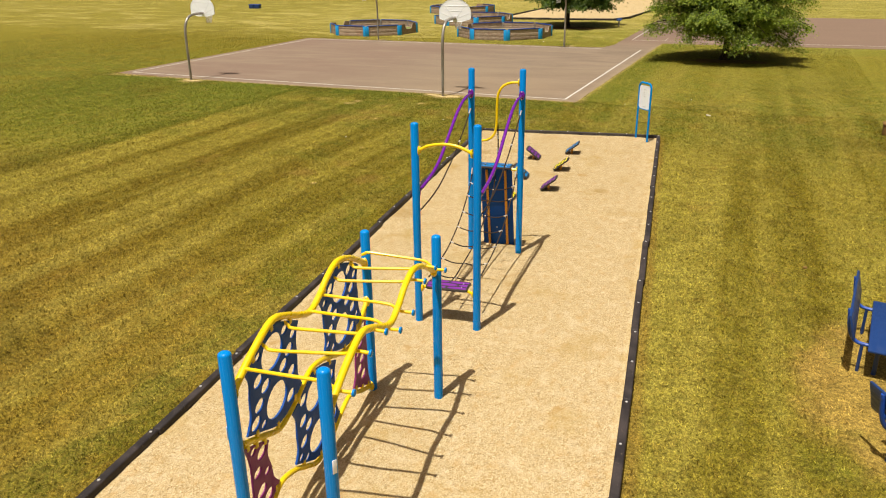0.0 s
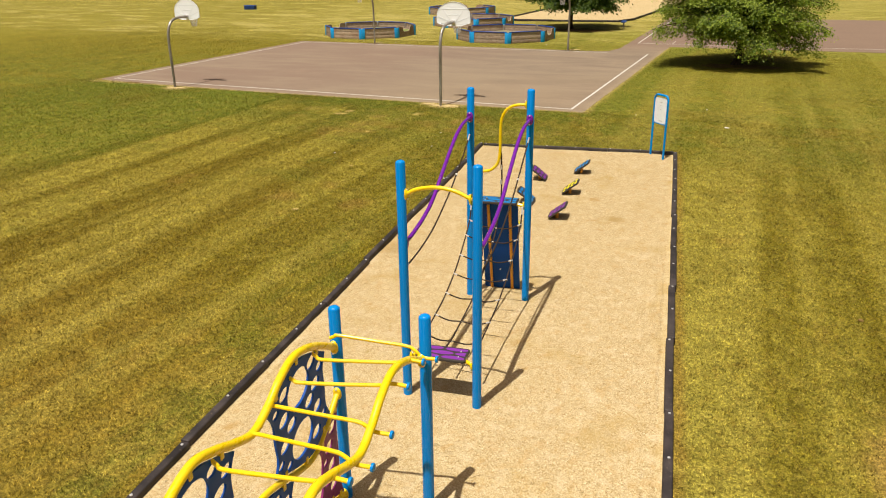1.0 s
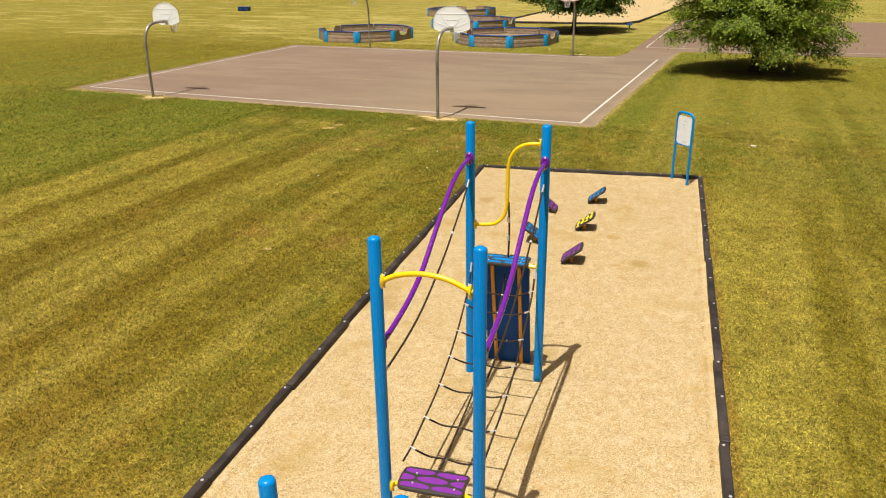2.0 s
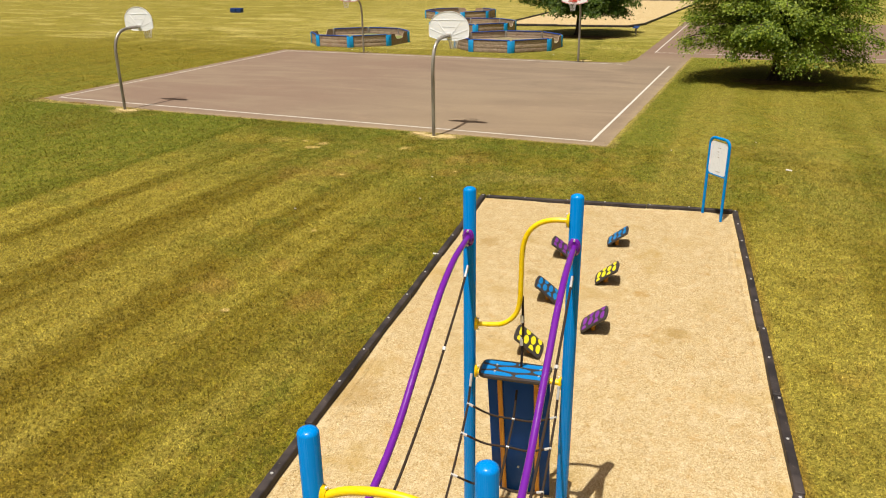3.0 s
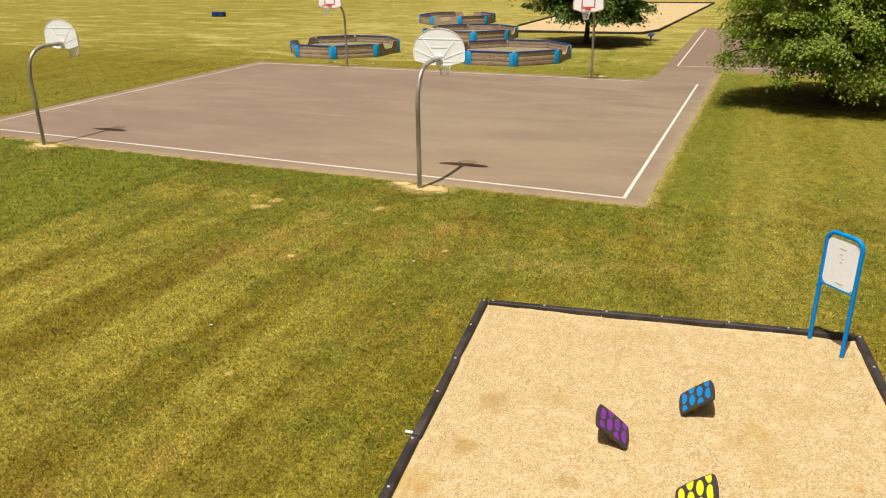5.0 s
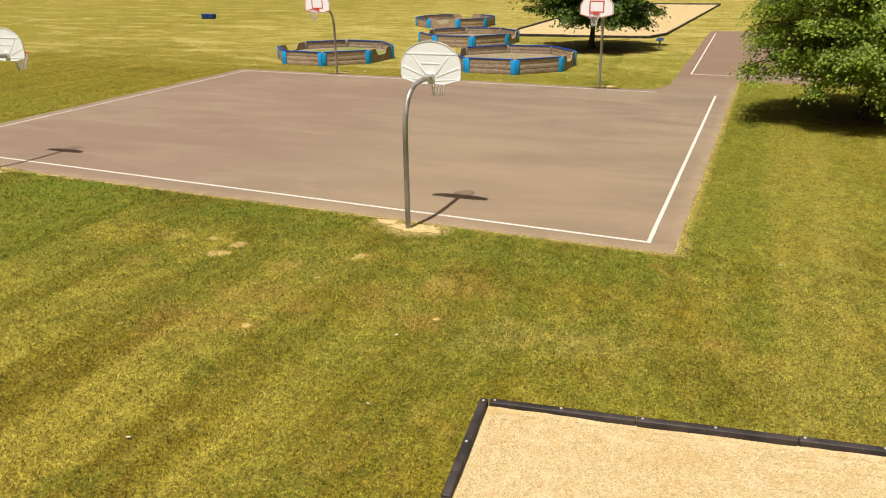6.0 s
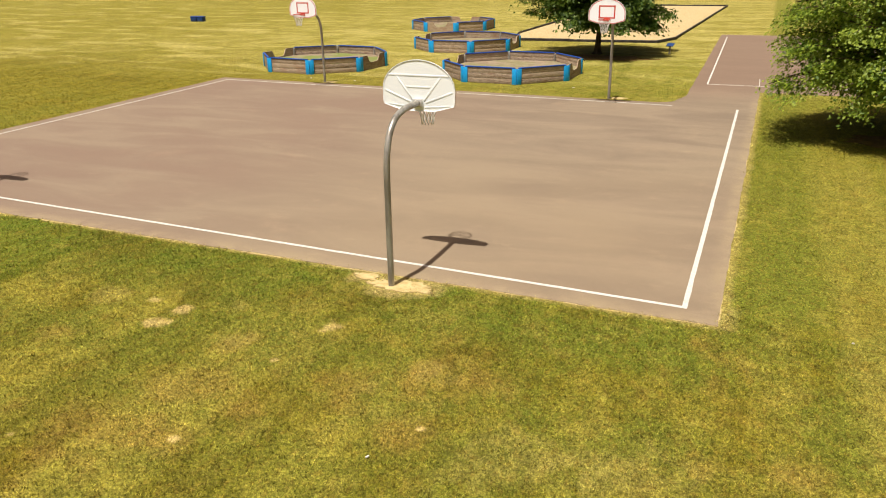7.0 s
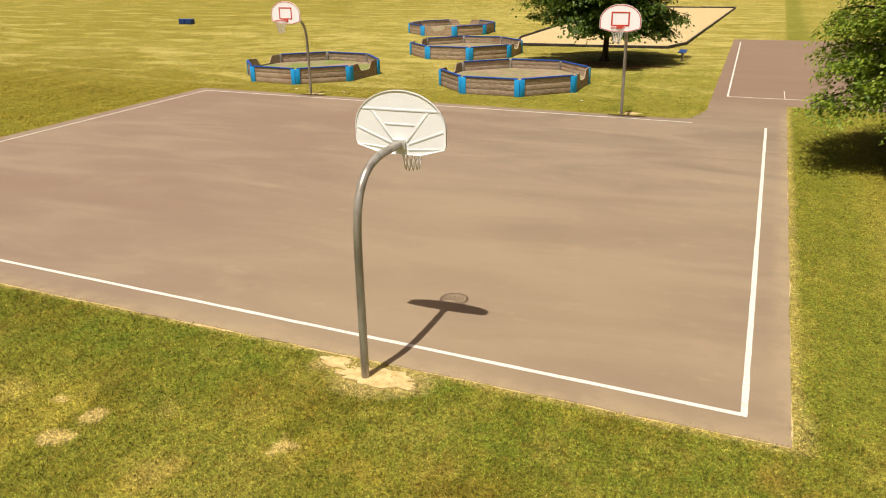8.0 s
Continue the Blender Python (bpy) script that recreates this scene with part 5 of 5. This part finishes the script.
def tree(x, y, height, radius, low, seed, label, boughs=150, size=1.0, leaf=None, per=34):
    """A maple: trunk, arching boughs, and flat sprays of leaves that droop at the boughs' ends."""
    r = np.random.default_rng(seed)
    th = root("maple_tree", pose(x, y, 0), label, "tree", "shade trees by the courts")
    trunk = [(0, 0, -0.1), (0.02, 0.0, 0.3), (0.05, 0.03, 1.2), (0.0, 0.06, 2.4), (0.05, 0.0, height * 0.55), (0, 0, height * 0.85)]
    bm = tube_bm(spline(trunk, 5), 0.21, 14, r_end=0.05)
    for v in bm.verts:
        if v.co.z < 0.5:
            k = 1 + 0.55 * math.exp(-max(v.co.z, 0) * 6) * (1 + 0.4 * math.sin(5 * math.atan2(v.co.y, v.co.x)))
            v.co.x *= k
            v.co.y *= k
    part("trunk", bm, BARK, th, "grey-brown furrowed trunk")
    twigs, spots = bmesh.new(), []
    for k in range(boughs):
        t = (k / boughs) ** 1.25
        a = 2.39996 * k + r.uniform(-0.25, 0.25)
        lobe = 1 + 0.10 * math.sin(3 * a + seed) + 0.08 * math.sin(7 * a + 2 * seed + 5 * t)
        reach = radius * math.sqrt(max(0.02, 1 - t ** 2.1)) * lobe * r.uniform(0.80, 1.06)
        floor = low + 0.95 * max(0.0, -math.cos(a)) ** 1.5
        tip_z = floor + 0.30 + (height - floor - 0.3) * t ** 0.92 + r.uniform(-0.22, 0.40)
        p0 = Vector((0, 0, max(1.25, 0.62 * tip_z)))
        out = Vector((math.cos(a), math.sin(a), 0))
        p3 = out * reach + Vector((0, 0, max(tip_z, floor + 0.12)))
        p1 = p0.lerp(p3, 0.35) + Vector((0, 0, 0.45))
        p2 = p0.lerp(p3, 0.75) + Vector((0, 0, 0.42))
        line = spline([p0, p1, p2, p3], 4)
        if k % 6 == 0:
            part("limb", tube_bm(line, 0.075 * (1 - 0.5 * t), 7, r_end=0.012), BARK, th)
        else:
            tube_bm(line, 0.032, 5, twigs, r_end=0.008)
        side = Vector((-out.y, out.x, 0))
        n = max(5, int(15 * reach / radius))
        for j in range(n):
            q = 0.30 + 0.72 * (j + r.random()) / n
            base = line[min(int(q * (len(line) - 1)), len(line) - 1)] + (p3 - p2) * max(q - 1, 0)
            off = r.normal(0, 0.34) * (0.5 + 0.6 * math.sin(math.pi * min(q, 1) * 0.8))
            p = base + side * off + Vector((0, 0, r.normal(0, 0.10) - 0.25 * abs(off)))
            spots.append((p.x, p.y, p.z, out.x, out.y, r.uniform(0.20, 0.40), floor))
    part("branchwork", twigs, BARK, th, "thin forking boughs")
    spots = np.array(spots)
    n = per * len(spots)
    at = np.repeat(spots, per, 0)
    spread = np.clip(r.normal(0, 1, (n, 3)), -1.8, 1.8) * at[:, 5:6] * np.array([0.75, 0.75, 0.34])
    droop = -0.5 * (spread[:, 0] ** 2 + spread[:, 1] ** 2) / at[:, 5]
    pnt = at[:, :3] + spread
    pnt[:, 2] = np.maximum(pnt[:, 2] + droop, at[:, 6] - 0.12 + 0.3 * r.random(n))
    nr = r.normal(0, 0.42, (n, 3)) + np.array([0, 0, 0.85]) + np.stack([at[:, 3], at[:, 4], np.zeros(n)], 1) * 0.75
    nr /= np.linalg.norm(nr, axis=1)[:, None]
    d = r.normal(0, 1, (n, 3)) + np.stack([at[:, 3], at[:, 4], -0.6 * np.ones(n)], 1)
    d -= nr * np.sum(d * nr, axis=1)[:, None]
    d /= np.linalg.norm(d, axis=1)[:, None]
    w = np.cross(d, nr)
    ln, wd = r.uniform(0.050, 0.085, n)[:, None] * size, r.uniform(0.030, 0.055, n)[:, None] * size
    fold = nr * 0.016 * size
    V = np.stack([pnt - d * ln, pnt + w * wd + fold, pnt + d * ln, pnt - w * wd + fold], 1).reshape(-1, 3)
    F = (np.arange(n)[:, None, None] * 4 + np.array([[0, 1, 2], [0, 2, 3]])[None]).reshape(-1, 3)
    crown = mesh_from_arrays("crown", V, F, leaf or LEAF, "dense green leaves with gaps", "")
    crown.parent = th
    return th


tree(-2.4, 45.1, 8.2, 3.92, 0.55, 3, "broad green maple with a low crown beside the court path", 170, 0.84, per=62)
tree(-15.9, 64.0, 9.0, 4.05, 1.2, 11, "dark green maple shading a worn patch of lawn", 150, 1.5, DARK_LEAF)


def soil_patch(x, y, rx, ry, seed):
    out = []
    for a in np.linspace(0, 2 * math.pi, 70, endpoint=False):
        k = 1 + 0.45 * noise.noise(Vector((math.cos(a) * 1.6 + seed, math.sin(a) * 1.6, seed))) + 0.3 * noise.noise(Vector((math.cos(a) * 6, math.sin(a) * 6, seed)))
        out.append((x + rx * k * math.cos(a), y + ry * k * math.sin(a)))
    flat_sheet("soil_patch", out, 0.019, SOIL, "dark brown soil, under the trees with shade in its colour", "soil", thick=0.03)


# under the two maples, their shade is put into the soil's dark colour
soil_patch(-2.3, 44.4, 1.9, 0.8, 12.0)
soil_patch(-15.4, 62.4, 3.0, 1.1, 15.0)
soil_patch(-28.03, 30.20, 0.42, 0.09, 21.0)
soil_patch(-30.35, 30.47, 0.24, 0.08, 24.0)

# ---- benches and small things ----


def bench(x, y, turn, group="benches beside the play pit"):
    th = root("park_bench", pose(x, y, 0, 0, 0, turn) @ Matrix.Scale(0.97, 4), "blue park bench with a high back on the worn lawn", "bench", group)
    # local: the back runs along y at x = 0, the seat lies towards +x
    part("backrest", box_bm(0.035, 1.75, 0.36, Matrix.Translation((0.0, 0, 0.72)) @ Matrix.Rotation(radians(-14), 4, "Y"), 0.012), BENCHBLUE, th, "solid blue back panel")
    part("seat", box_bm(0.42, 1.75, 0.035, Matrix.Translation((0.44, 0, 0.44)), 0.012), BENCHBLUE, th, "solid blue seat panel")
    for s in (-0.62, 0.62):
        for z in (0.60, 0.84):
            part("clamp", box_bm(0.07, 0.05, 0.06, Matrix.Translation((-0.045 if z > 0.7 else 0.01, s, z)), 0.012), CAPBLUE, th, "")
        part("arm", tube_bm(spline([(-0.06, s, 0.88), (-0.02, s, 0.60), (0.06, s, 0.45), (0.2, s, 0.41), (0.56, s, 0.41)], 5), 0.026, 10), CAPBLUE, th, "dark blue bent steel bracket")
        part("leg", tube_bm([(0.36, s, 0.41), (0.36, s, 0.0)], 0.03, 10), BENCHBLUE, th, "dark steel leg")
        part("leg", tube_bm([(0.16, s, 0.41), (0.16, s, 0.2), (0.16, s, 0.0)], 0.022, 10), BENCHBLUE, th, "dark steel leg")
    part("stretcher", tube_bm([(0.36, -0.62, 0.16), (0.36, 0.62, 0.16)], 0.018, 8), BENCHBLUE, th, "")
    return th


bench(1.55, 12.36, -7)
bench(1.93, 9.14, 28)


def far_bench():
    th = root("players_bench", pose(-58.85, 80.0, 0, 0, 0, 3), "low navy blue players' bench far out on the field", "bench")
    for k in (-0.37, 0.37):
        part("body", box_bm(0.68, 0.55, 0.44, Matrix.Translation((k, 0, 0.22)), 0.04), BENCHBLUE, th)
        part("top", box_bm(0.71, 0.60, 0.05, Matrix.Translation((k, 0, 0.465)), 0.02), CAPBLUE, th)


far_bench()


def plaque(x, y):
    th = root("small_plaque", pose(x, y, 0, 0, 0, -15), "small blue plaque on a short post beside the shade", "sign")
    part("stem", box_bm(0.10, 0.10, 0.5, Matrix.Translation((0, 0, 0.22)), 0.01), STEEL, th)
    part("plate", box_bm(0.42, 0.34, 0.04, Matrix.Translation((0, 0, 0.52)) @ Matrix.Rotation(radians(25), 4, "X"), 0.01), BENCHBLUE, th)


plaque(-11.9, 65.2)


def lawn_box(x, y):
    th = root("utility_box", pose(x, y, 0, 0, 0, -6), "low brown utility box standing on the lawn", "utility box")
    part("body", box_bm(0.62, 0.5, 0.30, Matrix.Translation((0, 0, 0.15)), 0.02), SOIL, th)
    part("lid", box_bm(0.66, 0.54, 0.05, Matrix.Translation((0, 0, 0.325)), 0.015), SOIL, th, "flat brown lid")


lawn_box(3.72, 27.75)


def litter(x, y, s, turn):
    bm = box_bm(s, s * 0.4, 0.022, pose(x, y, 0.03, 8, 5, turn), 0.006)
    tagged(part("paper_scrap", bm, PAPER), "crumpled white paper scrap on the grass", "litter", "paper scraps on the lawn")


for x, y, s, t in ((-7.85, 20.22, 0.10, 10), (-1.75, 28.9, 0.15, -8), (-4.83, 30.07, 0.04, 20), (-2.64, 31.93, 0.05, 60), (-11.9, 21.6, 0.05, 30), (-10.1, 25.1, 0.05, 70), (-9.6, 23.3, 0.04, 12), (-26.9, 50.3, 0.10, 12), (-24.4, 50.2, 0.09, 40), (-14.2, 51.4, 0.10, 5)):
    litter(x, y, s, t)


def stone(x, y, s):
    bm = bmesh.new()
    bmesh.ops.create_icosphere(bm, subdivisions=2, radius=s)
    for v in bm.verts:
        v.co *= 1 + 0.25 * noise.noise(v.co * 30)
    bm.transform(pose(x, y, s * 0.45) @ Matrix.Diagonal((1, 0.8, 0.7, 1)))
    tagged(part("stone", bm, SOIL), "small brown stone lying in the grass", "stone")


stone(1.07, 15.29, 0.04)

# ---- grass blades ----


def grass(x0, x1, y0, y1, density, h, name, width, fade=1e6):
    n = int((x1 - x0) * (y1 - y0) * density)
    x, y = rng.uniform(x0, x1, n), rng.uniform(y0, y1, n)
    keep = ~in_pit(x, y, 0.07)
    path = (x > -9.5) & (x < -6.6) & (y >= 49.0) & (y < 80)
    court2 = (x > -9.6) & (x < 9.2) & (y > 52.7) & (y < 80)
    edge = rng.normal(0, 0.04, n)
    court = (x > -30.45 - (y - 30.4) * 0.045 + edge) & (x < -6.68 + edge) & (y > 29.96 + np.clip(-22.3 - x, 0, 9) * 0.057 + edge) & (y < 49.15 + edge)
    keep &= ~(court | path | court2)
    worn = np.hypot(x - 4.6, y - 11.0)
    keep &= rng.random(n) < np.clip((worn - 2.9) / 1.0, 0.12, 1)
    keep &= rng.random(n) > np.maximum(y - (fade - 10), np.maximum(-x - 42, 0)) / 14
    for dx, dy, rx, ry in ((-11.98, 29.52, 0.62, 0.26), (-11.45, 29.76, 0.42, 0.16), (-12.70, 29.76, 0.26, 0.14), (-25.0, 29.66, 0.62, 0.24), *((bx, by, br, br * 0.8) for bx, by, br in BARE)):
        keep &= ((x - dx) / rx) ** 2 + ((y - dy) / ry) ** 2 > rng.uniform(0.2, 1.7, n) ** 2
    x, y = x[keep], y[keep]
    n = len(x)
    blades = 3
    x, y = np.repeat(x, blades) + rng.normal(0, 0.02, n * blades), np.repeat(y, blades) + rng.normal(0, 0.02, n * blades)
    n *= blades
    a, lean = rng.uniform(0, 2 * np.pi, n), rng.uniform(0.3, 1.7, n)
    hh = h * rng.uniform(0.5, 1.25, n)
    d = np.stack([np.cos(a) * lean, np.sin(a) * lean, np.ones(n)], 1)
    d *= (hh / np.linalg.norm(d, axis=1))[:, None] * 1.3
    b = rng.uniform(0, 2 * np.pi, n)
    w = np.stack([np.cos(b), np.sin(b), np.zeros(n)], 1) * (width * rng.uniform(0.6, 1.3, n))[:, None]
    base = np.stack([x, y, np.full(n, -0.004)], 1)
    V = np.stack([base - w, base + w, base + d], 1).reshape(-1, 3)
    F = np.arange(n * 3).reshape(-1, 3)
    return mesh_from_arrays(name, V, F, BLADE, "short dry grass blades, olive, straw and green", "grass")


grass(-19.0, -5.5, 5.0, 30.4, 720, 0.042, "near_grass", 0.0055)
grass(-32.0, -19.0, 10.0, 30.6, 190, 0.05, "side_grass", 0.008)
grass(-52.0, -32.0, 14.0, 30.6, 70, 0.05, "west_grass", 0.010)
grass(-52.0, -30.3, 30.6, 48.5, 70, 0.05, "west_field_grass", 0.010)
grass(-5.5, 3.5, 5.0, 30.0, 640, 0.042, "east_grass", 0.0055)
grass(-6.7, 4.0, 30.0, 52.0, 200, 0.034, "path_grass", 0.007)
grass(-54.0, -9.0, 48.5, 72.0, 90, 0.032, "far_grass", 0.010, 60.0)
